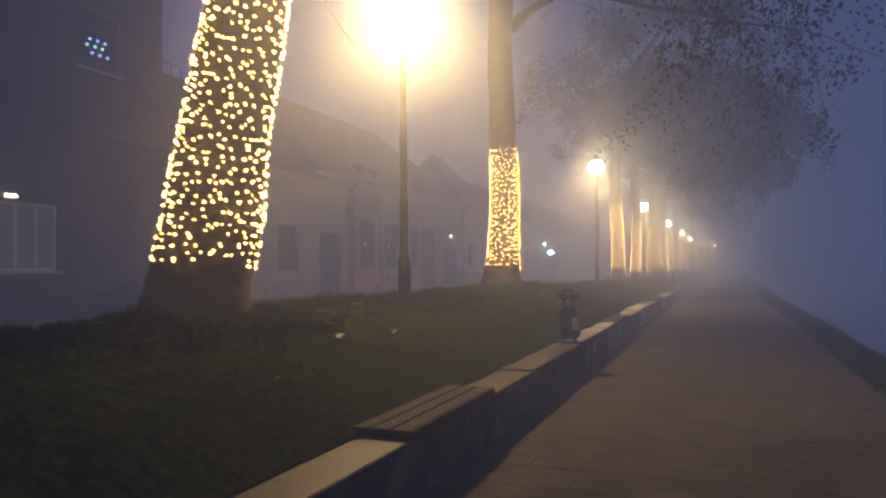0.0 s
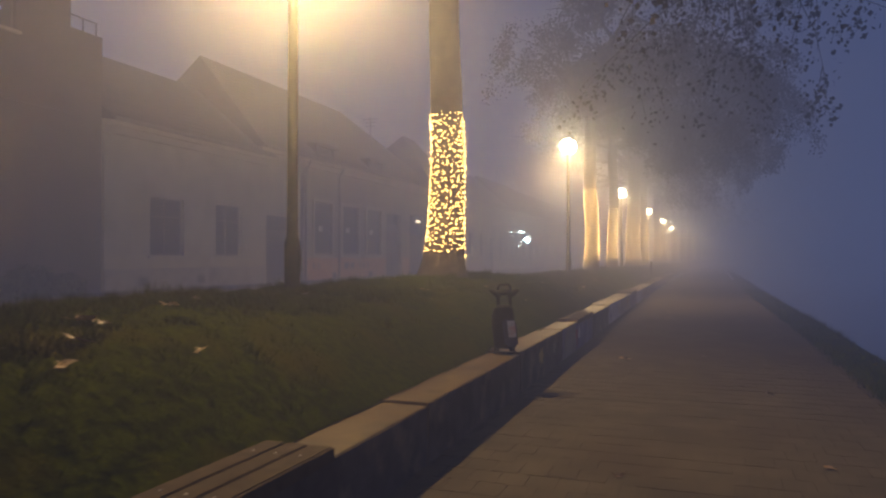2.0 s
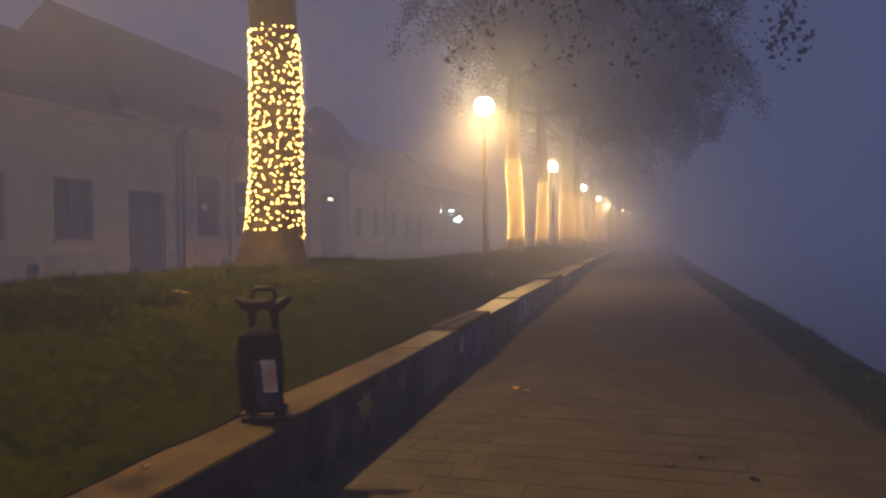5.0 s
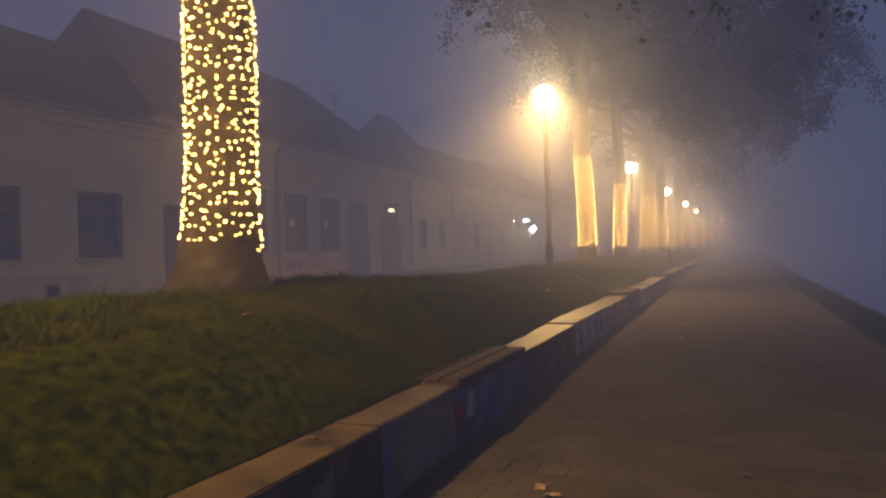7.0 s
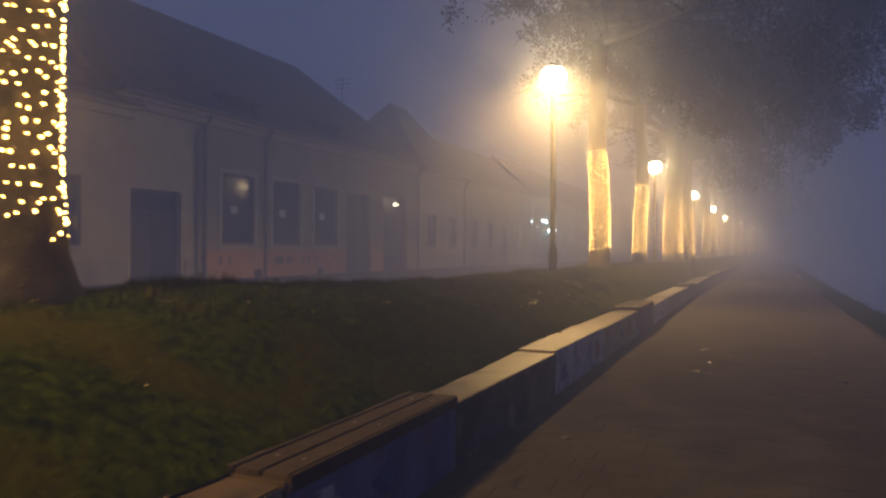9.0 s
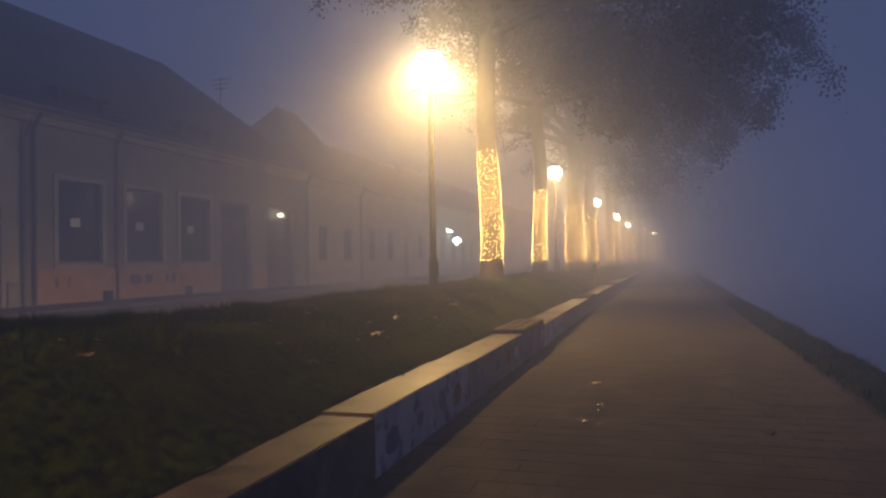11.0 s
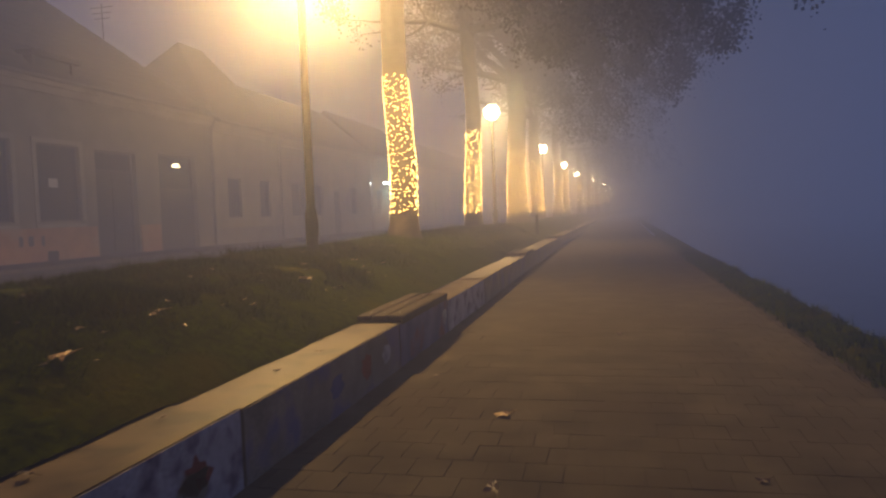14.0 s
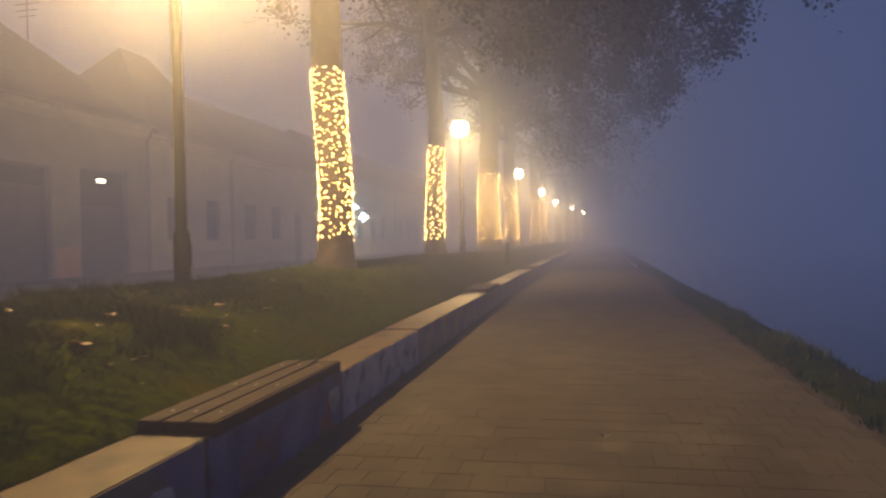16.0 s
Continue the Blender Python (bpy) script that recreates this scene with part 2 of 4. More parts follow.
def raw(name, verts, faces, material, parent=None, label="", kind=""):
    me = bpy.data.meshes.new(name)
    me.from_pydata(verts, [], faces)
    me.materials.append(material)
    ob = new(name, me)
    ob.parent = parent
    return tagged(ob, label, kind=kind)


# far off the promenade swings slowly to the right
SWING = ((40, 0.0), (52.2, 0.08), (72.6, 0.45), (93, 0.76), (113.5, 1.1), (134, 2.6), (154, 4.25), (200, 9.0), (330, 24.0))
PAVE_CUTS = (-14, 12, 25, 40, 46, 52.2, 60, 72.6, 82, 93, 103, 113.5, 124, 134, 144, 154, 176, 200, 260, 320)
FAR_CUTS = (-14, 20, 40, 46, 52.2, 60, 72.6, 82, 93, 103, 113.5, 124, 134, 144, 154, 176, 200, 260, 320)


def swing(y):
    for (y0, x0), (y1, x1) in zip(SWING, SWING[1:]):
        if y0 <= y <= y1:
            return x0 + (x1 - x0) * (y - y0) / (y1 - y0)
    return 0.0


def strip(x0, x1, z0, z1, cuts=FAR_CUTS):
    """A long bar along the promenade that follows its swing."""
    bm = bmesh.new()
    rings = [[bm.verts.new((x + swing(y), y, z)) for x, z in ((x0, z0), (x1, z0), (x1, z1), (x0, z1))] for y in cuts]
    for r0, r1 in zip(rings, rings[1:]):
        for k in range(4):
            bm.faces.new((r0[k], r0[(k + 1) % 4], r1[(k + 1) % 4], r1[k]))
    bm.faces.new(rings[0])
    bm.faces.new(rings[-1][::-1])
    bmesh.ops.recalc_face_normals(bm, faces=bm.faces)
    return bm


def laid(bm):
    for v in bm.verts:
        v.co.z += pave(v.co.y)
    return bm


def swung(bm):
    for v in bm.verts:
        v.co.x += swing(v.co.y)
    return bm


# ---- ground, river bank, water ----
WALL_FACE, WALL_BACK, WALL_TOP = -2.23, -2.78, 0.35
STREET = 0.36
CREST = ((-2.78, 0.33), (-3.05, 0.52), (-3.3, 0.76), (-3.8, 1.02), (-4.5, 1.16), (-5.3, 1.18), (-6.2, 1.0), (-7.4, 0.62), (-8.6, 0.40))


def pave(y):
    """The paving falls away slightly from the wall towards the start of the walk."""
    return -0.15 + 0.075 * min(max((y - 12.0) / 13.0, 0.0), 1.0)


RISES = ((9, 0.015), (12.3, 0.04), (15.3, 0.055), (18.85, 0.025), (21.75, 0.06), (24.6, 0.035), (30.1, 0.0))


def rise(y):
    """How much the wall's segments stand higher than the first ones."""
    return max((q for q in RISES if q[0] <= y + 0.01), default=(0, 0.0))[1]


def lawn_height(x, y):
    x -= swing(y)
    for (x0, z0), (x1, z1) in zip(CREST, CREST[1:]):
        if x0 >= x >= x1:
            s = (x - x0) / (x1 - x0)
            z = z0 + (z1 - z0) * s
            break
    else:
        z = CREST[0][1] if x > CREST[0][0] else CREST[-1][1]
    k = min(max((y - 19.0) / 5.0, 0), 1)
    z = 0.33 + (z - 0.33) * (1 - 0.24 * k)
    fade = min(1.0, (WALL_BACK - x) / 0.3) if x < WALL_BACK else 0
    return z + fade * (0.05 * noise.noise((x * 0.8, y * 0.8, 0)) + 0.035 * noise.noise((x * 2.6, y * 2.6, 4)))


bm = block(((-250, -150, -3.0), (250, 420, -2.6)))
tagged(part("ground", bm, ASPHALT), "dark ground beneath street, lawn and river bed", "ground", kind="structure")
bm = block(((-40, -60, -2.6), (-8.6, 320, STREET)))
tagged(part("road", bm, ASPHALT), "dark damp asphalt street along the row of houses", "road", kind="structure")
bm = block(((-19, -60, STREET), (-15.6, 320, STREET + 0.10)), bevel=0.01)
tagged(part("pavement", bm, FOOTPATH), "narrow grey footpath in front of the houses", "pavement", kind="structure")

xs = [-2.78 - 0.16 * i for i in range(38)]
ys = [-14 + 0.22 * i for i in range(300)] + [52 + 2.0 * i for i in range(1, 100)]
verts = []
for y in ys:
    creep = 0.13 + 0.08 * min(max((y - 13.0) / 3, 0), 1) - 0.12 * min(max((y - 18.5) / 4, 0), 1) + 0.035 * noise.noise((y * 1.7, 0, 3))
    for i, x in enumerate(xs):
        u = x + swing(y)
        verts.append((u + max(creep, 0.0), y, WALL_TOP + rise(y) + 0.012 if i == 0 and creep > 0 else lawn_height(u, y) + (0.03 + rise(y) if i == 1 else 0.6 * rise(y) if i == 2 else 0)))
w = len(xs)
faces = [(j * w + i, (j + 1) * w + i, (j + 1) * w + i + 1, j * w + i + 1) for j in range(len(ys) - 1) for i in range(w - 1)]
lawn = tagged(raw("lawn", verts, faces, GRASS_SOIL), "rounded bank of damp autumn lawn behind the low wall", "lawn", kind="structure")
for p in lawn.data.polygons:
    p.use_smooth = True

bm = laid(strip(-2.24, 1.98, -2.5, -0.0045, PAVE_CUTS))
tagged(part("promenade_bed", bm, JOINT), "sand bed of the paved riverside promenade", "paving bed", kind="structure")
bm = block(*[((1.99, y, -0.5), (2.10, y + 0.99, 0.002)) for y in range(-6, 60)], ((1.99, 60, -0.5), (2.10, 61, 0.002)))
laid(swung(bm))
tagged(part("edge_kerb", bm, JOINT), "flush concrete edging stones of the promenade", "kerb", kind="structure")
verts, faces = [], []
bank = ((2.10, 0.0), (2.4, 0.03), (2.75, 0.0), (3.4, -0.35), (4.6, -1.1), (6.0, -1.9), (7.5, -2.4))
ys = [-14 + 0.4 * i for i in range(180)] + [58 + 4 * i for i in range(1, 66)]
for y in ys:
    for x, z in bank:
        f = 0 if x < 2.2 else 1
        verts.append((x + swing(y) + f * 0.1 * noise.noise((x, y * 0.7, 2)), y, pave(y) + z + f * 0.05 * noise.noise((x * 2, y * 1.7, 9))))
w = len(bank)
faces = [(j * w + i, j * w + i + 1, (j + 1) * w + i + 1, (j + 1) * w + i) for j in range(len(ys) - 1) for i in range(w - 1)]
tagged(raw("river_bank", verts, faces, GRASS_SOIL), "dark grassy river bank beside the promenade", "river bank", kind="structure")
bm = block(((5.6, -150, -2.5), (250, 420, -1.75)))
tagged(part("water", bm, RIVER), "still dark river lost in the fog", "river", kind="structure")

# grass blades, denser near the walk
rng = np.random.default_rng(3)


def blades(count, x0, x1, y0, y1, tall, wide, height, lean=0.5):
    px, py = rng.uniform(x0, x1, count), rng.uniform(y0, y1, count)
    verts, faces = [], []
    for x, y in zip(px.tolist(), py.tolist()):
        patch = noise.noise((x * 0.9, y * 0.9, 7)) + 0.5 * noise.noise((x * 2.5, y * 2.5, 1))
        if patch < -0.42:
            continue
        tuft = 0.8 + 1.2 * max(0.0, noise.noise((x * 6.5, y * 6.5, 3)) + 0.1)
        z = height(x, y) - 0.01
        for _ in range(2):
            a, h = random.uniform(0, 6.283), tall * random.uniform(0.45, 1.3) * (1 + 0.9 * patch) * tuft
            dx, dy = math.cos(a) * wide, math.sin(a) * wide
            l = h * random.uniform(0.1, lean)
            b = random.uniform(0, 6.283)
            n = len(verts)
            ox, oy = random.uniform(-0.02, 0.02), random.uniform(-0.02, 0.02)
            verts += [(x + ox - dx, y + oy - dy, z), (x + ox + dx, y + oy + dy, z), (x + ox + l * math.cos(b), y + oy + l * math.sin(b), z + h)]
            faces.append((n, n + 1, n + 2))
    return verts, faces


v1, f1 = blades(120000, -5.6, -2.74, 0.6, 30, 0.085, 0.006, lawn_height, 0.9)
v2, f2 = blades(60000, -6.6, -2.74, 17, 50, 0.085, 0.009, lawn_height, 0.9)
f2 = [tuple(i + len(v1) for i in f) for f in f2]
tagged(raw("lawn_grass", v1 + v2, f1 + f2, BLADE), "short damp green grass with yellowed patches", "grass", kind="stuff")
v1, f1 = blades(9000, 2.02, 3.0, 4, 44, 0.10, 0.008, lambda x, y: pave(y) - 0.5 * max(x - 2.75, 0), 0.8)
tagged(raw("bank_grass", v1, f1, BLADE), "rough grass verge along the river edge", "grass", kind="stuff")

# ---- low wall with painted segments ----
low_wall = thing("low_wall", "long low concrete seating wall with painted faces", "wall", kind="structure")
PAINTS = {6: PAINT_DARK, 9: PAINT_DARK, 12.3: PAINT_DARK, 15.3: PAINT_GREY, 16.7: PAINT_BLUE, 18.85: PAINT_DARK, 21.75: PAINT_WHITE, 24.6: PAINT_GREY, 27.85: PAINT_BLUE, 30.1: PAINT_WHITE}
cuts = [-14, -8, -5, -2, 1, 3.2, 6, 9, 12.3, 15.3, 16.7, 18.85, 21.75, 24.6, 27.85, 30.1, 33, 36, 39, 42, 45, 48, 51, 54, 57, 60, 63, 66, 69, 72.6, 78, 84, 93, 103, 113.5, 124, 134, 144, 154, 176, 200, 260, 320]
for y0, y1 in zip(cuts, cuts[1:]):
    drop = 0.006 * math.sin(y0 * 3.1) + rise(y0)
    bm = block(((WALL_BACK, y0 + 0.006, -0.3), (WALL_FACE, y1 - 0.006, WALL_TOP + drop)), bevel=0.007)
    seg = part("wall_segment", swung(bm), CONCRETE, low_wall)
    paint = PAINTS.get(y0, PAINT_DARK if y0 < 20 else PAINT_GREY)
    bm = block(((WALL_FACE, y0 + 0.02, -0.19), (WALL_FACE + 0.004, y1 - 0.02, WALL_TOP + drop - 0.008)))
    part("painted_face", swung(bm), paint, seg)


def blot(y, z, r, material, spikes=7, dent=0.45, layer=0):
    """A flat painted shape on the wall's face."""
    bm = bmesh.new()
    vs = []
    x = WALL_FACE + 0.006 + 0.0015 * layer
    for i in range(spikes * 2):
        a, k = math.pi * i / spikes, (1 if i % 2 == 0 else dent) * random.uniform(0.75, 1.2)
        vs.append(bm.verts.new((x, y + r * k * math.cos(a), min(max(z + 0.75 * r * k * math.sin(a), 0.01), 0.325))))
    bm.faces.new(vs)
    part("painted_shape", bm, material, low_wall)


blot(13.6, 0.16, 0.22, PAINT_YELLOW)
blot(14.6, 0.17, 0.18, PAINT_GREY, 5, 0.6)
blot(16.75, 0.17, 0.17, PAINT_RED, 4, 0.8)
blot(17.05, 0.18, 0.2, PAINT_WHITE, 6, 0.7, 1)
blot(17.7, 0.15, 0.16, PAINT_INDIGO, 6, 0.7)
for i in range(4):
    blot(22.2 + 0.66 * i + random.uniform(-0.12, 0.12), random.uniform(0.09, 0.2), random.uniform(0.09, 0.2), random.choice((PAINT_BLUE, PAINT_GREY, PAINT_GREY, PAINT_GREY)), random.randint(7, 10), random.uniform(0.8, 0.97), i % 3)
for y, m in ((26.1, PAINT_INDIGO), (26.8, PAINT_RED), (27.4, PAINT_WHITE), (29.9, PAINT_WHITE), (24.1, PAINT_RED)):
    blot(y, 0.16, 0.15, m, 8, 0.82)


# ---- benches ----
def wall_bench(y0, y1):
    b = thing("wall_bench", "weathered wooden slat seat bolted on the low wall", "bench", "seats along the wall", at=(-2.5 + swing((y0 + y1) / 2), (y0 + y1) / 2, WALL_TOP + rise(y1)))
    half = (y1 - y0) / 2
    for i, (xa, xb) in enumerate(((-0.215, -0.07), (-0.052, 0.095), (0.113, 0.272))):
        bm = block(((xa, -half, 0.022), (xb, half, 0.07)), bevel=0.006)
        part("slat", bm, SLAT, b)
    bm = block(((0.272, -half, -0.02), (0.292, half, 0.066)), bevel=0.004)
    part("front_board", bm, SLAT, b)
    for y in (-half + 0.25, 0, half - 0.25):
        bm = block(((-0.20, y - 0.03, 0.004), (0.26, y + 0.03, 0.022)))
        part("bracket", bm, STEEL, b)
        for x in (-0.14, 0.02, 0.19):
            part("bolt", lathe(((0.011, 0.066), (0.011, 0.073), (0.006, 0.076)), 8, (x, y, 0)), STEEL, b)
    return b


for y in (5.2, 16.73, 27.92, 39.1, 50.3, 61.5):
    wall_bench(y, y + 2.11)


# ---- street lamps ----
LAMP_X, LAMP_Z = -5.1, 6.15
LAMP_YS = (11.45, 32.3, 52.2, 72.6, 93.0, 113.5, 134.0, 154.0)


def street_lamp(y, power=1.0):
    x = LAMP_X + swing(y)
    z0 = lawn_height(x, y) - 0.1
    l = thing("street_lamp", "tall dark steel street lamp with a glowing warm globe", "street lamp", "lamps along the promenade", at=(x, y, z0))
    h = LAMP_Z - (0.22 if y > 40 else 0) - z0
    part("pole", lathe(((0.105, -0.3), (0.105, 0.75), (0.075, 0.82), (0.06, h - 0.42), (0.045, h - 0.37)), 16), POLE, l, smooth=True)
    part("base_plate", block(((-0.16, -0.16, 0.02), (0.16, 0.16, 0.11)), bevel=0.01), POLE, l)
    part("service_door", block(((0.1, -0.045, 0.35), (0.112, 0.045, 0.65)), bevel=0.003), POLE, l)
    part("neck", lathe(((0.045, h - 0.39), (0.12, h - 0.33), (0.15, h - 0.31), (0.13, h - 0.285)), 16), POLE, l, smooth=True)
    bm = bmesh.new()
    # globe is oversized; its shape takes in the glare round the lamp
    bmesh.ops.create_icosphere(bm, subdivisions=3, radius=0.34, matrix=Matrix.Translation((0, 0, h)))
    part("globe", bm, LAMP_LIGHT, l, "glowing warm white globe", True).visible_shadow = False
    beam = bpy.data.lights.new("beam", "SPOT")
    beam.energy, beam.color, beam.spot_size, beam.spot_blend, beam.shadow_soft_size = LAMP_BEAM * power, (1.0, 0.67, 0.30), radians(158), 0.5, 0.12
    beam_ob = new("beam", beam)
    beam_ob.location, beam_ob.parent = (0, 0, h + 0.02), l
    part("cap", lathe(((0.05, h + 0.325), (0.17, h + 0.30), (0.24, h + 0.255), (0.25, h + 0.262), (0.18, h + 0.325), (0.08, h + 0.36), (0.03, h + 0.38)), 24), POLE, l, "small dark cap on top of the globe", True)
    return l


for y in LAMP_YS:
    street_lamp(y, 0.62 if y < 20 else 1.0)  # the first lamp is set weaker to darken the ground round it


# ---- plane trees ----
def trunk_line(x, y, z0, lean, top):
    """Centre line of a trunk: foot at (x, y), leaning by lean metres to +x at 3.3 m up."""
    pts = []
    n = 14
    for i in range(n + 1):
        z = z0 - 0.25 + (top - z0 + 0.25) * i / n
        up = max(z - z0, 0)
        pts.append(Vector((x + lean * up / 3.3 + 0.05 * math.sin(z * 0.9 + y), y + 0.05 * math.cos(z * 0.7 + y), z)))
    return pts


def trunk_radius(up, foot, r, top_up):
    flare = (foot - r) * math.exp(-max(up, 0) / 0.32)
    return (r + flare) * (1 - (0.22 if top_up > 7 and r < 0.5 else 0.62 if r < 0.55 else 0.3) * min(max(up, 0) / top_up, 1))


def near_lamp(p):
    """The crowns are left out round the lamps, to avoid brightly lit leaves."""
    return any((p.x - LAMP_X - swing(y)) ** 2 + (p.y - y) ** 2 + (p.z - LAMP_Z) ** 2 < 4.3 ** 2 for y in LAMP_YS)


class Crown:
    def __init__(self, seed, floor, twig_leaves):
        self.r = random.Random(seed)
        self.bm = bmesh.new()
        self.leaf_v, self.leaf_f = [], []
        self.floor, self.twig_leaves = floor, twig_leaves

    def leaf(self, p, size):
        r = self.r
        d = Vector((r.uniform(-1, 1), r.uniform(-1, 1), r.uniform(-1.6, 0.2))).normalized()
        s = d.orthogonal().normalized()
        s = (s * math.cos(r.uniform(0, 6.28)) + d.cross(s) * math.sin(r.uniform(0, 6.28))).normalized()
        n = len(self.leaf_v)
        self.leaf_v += [p, p + d * size * 0.5 + s * size * 0.42, p + d * size, p + d * size * 0.5 - s * size * 0.42]
        self.leaf_f.append((n, n + 1, n + 2, n + 3))

    def clump(self, p, count, spread, size):
        r = self.r
        if near_lamp(p):
            return
        for _ in range(count):
            q = p + Vector((r.gauss(0, spread), r.gauss(0, spread), r.gauss(-spread * 0.4, spread)))
            self.leaf(q, size * r.uniform(0.6, 1.3))

    def limb(self, p, way, length, radius, level):
        r = self.r
        if p.z < self.floor + 0.3 * level + (2.2 if p.x < -3.4 else 0) or (level > 1 and near_lamp(p)) or (level > 0 and p.x < -6.3 and r.random() < 0.3):
            return
        n = 5 if level < 2 else 4
        pts, d = [p.copy()], way.normalized()
        for i in range(n):
            droop = (0.02, 0.05, 0.16, 0.36)[level]
            d = (d + Vector((r.gauss(0, 0.16), r.gauss(0, 0.16), r.gauss(0, 0.10) - droop))).normalized()
            if pts[-1].z < self.floor + (2.8 if pts[-1].x < -3.4 else 0.6) and d.z < 0:
                d.z *= 0.2
            pts.append(pts[-1] + d * length / n)
        radii = [max(radius * (1 - 0.72 * i / n), 0.006) for i in range(n + 1)]
        tube(pts, radii, (9, 6, 4, 3)[level], self.bm, cap=False)
        if level == 3:
            for q in pts[1:]:
                if (q.x < -6.0 and r.random() < 0.5) or (q.x < -4.4 and r.random() < 0.2):
                    continue
                self.clump(q, self.twig_leaves, 0.2, 0.11)
            return
        for k in range((6, 6, 4)[level]):
            i = r.randint(1 + (level < 2), n)
            out = Vector((r.gauss(0, 1), r.gauss(0, 1), r.gauss(0.05, 0.45))).normalized()
            self.limb(pts[i], d * 0.55 + out * 0.75, length * r.uniform(0.45, 0.68), radii[i] * 0.62, level + 1)


def plane_tree(y, foot, r, lean=0.0, lights=(1.55, 4.6), x=-4.95, seed=1, leaves=5, rich=True, count=240, low=8.0, branch=False):
    x += swing(y)
    z0 = lawn_height(x, y) - 0.02
    tree = thing("plane_tree", "old plane tree wound with warm fairy lights, crown fading into fog", "tree", "trees along the promenade")
    top = 9.5
    line = trunk_line(x, y, z0, lean, top)
    radii = [trunk_radius(p.z - z0, foot, r, top - z0) for p in line]
    fine = [line[0].lerp(line[1], t) for t in (0, 0.33, 0.66)] + line[1:]
    fine_r = [trunk_radius(p.z - z0, foot, r, top - z0) for p in fine]
    part("trunk", tube(fine, fine_r, 28 if rich else 16, wobble=0.1), BARK, tree, "mottled grey-brown plane bark", True)
    crown = Crown(seed, low - 2.0, leaves)
    head = line[-1]
    rr = random.Random(seed + 50)
    for k in range(9 if not branch else 5):
        a = 2 * math.pi * k / 9 + rr.uniform(-0.3, 0.3)
        rise = rr.uniform(0.55, 1.0) if math.cos(a) < 0.2 else rr.uniform(0.05, 0.45)
        if branch:
            rise = rr.uniform(1.0, 1.6)
        h = rr.uniform(low - 0.4, top - 0.1)
        base = line[min(int((h - z0 + 0.25) / (top - z0 + 0.25) * 14), 14)]
        reach = rr.uniform(5.6, 7.4) * (1.0 if math.cos(a) > 0.2 else 0.68)
        crown.limb(base.copy(), Vector((math.cos(a), math.sin(a), rise)), reach, r * 0.42, 0)
    crown.limb(head.copy(), Vector((0.1, 0, 1)), 6.5, r * 0.66, 0)
    if branch:
        crown.floor = low - 3.4
        for way in ((1.0, 0.12, 0.10), (0.85, 0.5, 0.06), (0.95, -0.2, 0.16)):
            crown.limb(Vector((x + 1.6, y, 8.3)), Vector(way), 6.0, 0.09, 1)
        tube([(x, y, 7.4), (x + 0.8, y, 8.0), (x + 1.6, y, 8.3)], [0.17, 0.12, 0.09], 8, crown.bm, cap=False)
    part("branchwork", crown.bm, BARK_DARK, tree)
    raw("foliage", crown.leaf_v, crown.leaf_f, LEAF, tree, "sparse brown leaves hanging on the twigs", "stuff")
    if lights:
        string_lights(tree, line, z0, foot, r, top, lights, count, rich, 0.012 if y < 30 else 0.013 if rich else 0.018 if y < 60 else 0.027)
    return tree


def string_lights(tree, line, z0, foot, r, top, span, count, rich, size):
    """A wire wound round the trunk with bulbs on it; hangs on its tree as a thing of its own."""
    s = thing("fairy_lights", "string of warm white fairy lights wound round a trunk", "string lights", "lights on the trees")

    def at(z, a, off):
        i = (z - line[0].z) / (line[-1].z - line[0].z) * (len(line) - 1)
        k = min(max(int(i), 0), len(line) - 2)
        c = line[k].lerp(line[k + 1], i - k)
        q = trunk_radius(z - z0, foot, r, top - z0) * (1 + 0.1 * noise.noise((math.cos(a) * 1.6 + c.x, math.sin(a) * 1.6 + c.y, z * 0.9)))
        return c + Vector((math.cos(a), math.sin(a), 0)) * (q + off)

    rr = random.Random(int(line[0].y * 10))
    turns = int((span[1] - span[0]) / 0.105)
    steps = turns * 14
    wire = [at(span[0] + (span[1] - span[0]) * i / steps + 0.025 * math.sin(i * 1.3), 2 * math.pi * i / 14, 0.004) for i in range(steps + 1)]
    part("wire", tube(wire, [0.0045] * len(wire), 3, cap=False), WIRE, s)
    bm = bmesh.new()
    bmesh.ops.create_icosphere(bm, subdivisions=1, radius=size)
    bulb = mesh_of("bulb", bm, BULB if line[0].y < 30 else BULB_FAR)
    places = []
    for i in range(count):
        along = (i + 1.3 * rr.random()) / (count + 1)
        z = span[0] + (span[1] - span[0]) * along + rr.gauss(0, 0.026)
        places.append(at(z, 2 * math.pi * turns * along, 0.010 + 0.014 * rr.random()))
    rr.shuffle(places)
    single = 300 if rich else 0
    for p in places[:single]:
        o = new("bulb", bulb)
        o.location, o.parent = p, s
        o.scale = (rr.choice((0.75, 0.9, 1.0, 1.3)),) * 3
    verts, faces = [], []
    base_v, base_f = [v.co.copy() for v in bulb.vertices], [tuple(p.vertices) for p in bulb.polygons]
    for p in places[single:]:
        n = len(verts)
        k = rr.uniform(0.8, 1.35)
        verts += [v * k + p for v in base_v]
        faces += [tuple(i + n for i in f) for f in base_f]
    raw("bulb_rest", verts, faces, BULB if line[0].y < 30 else BULB_FAR, s, "small glowing warm bulbs", "stuff")


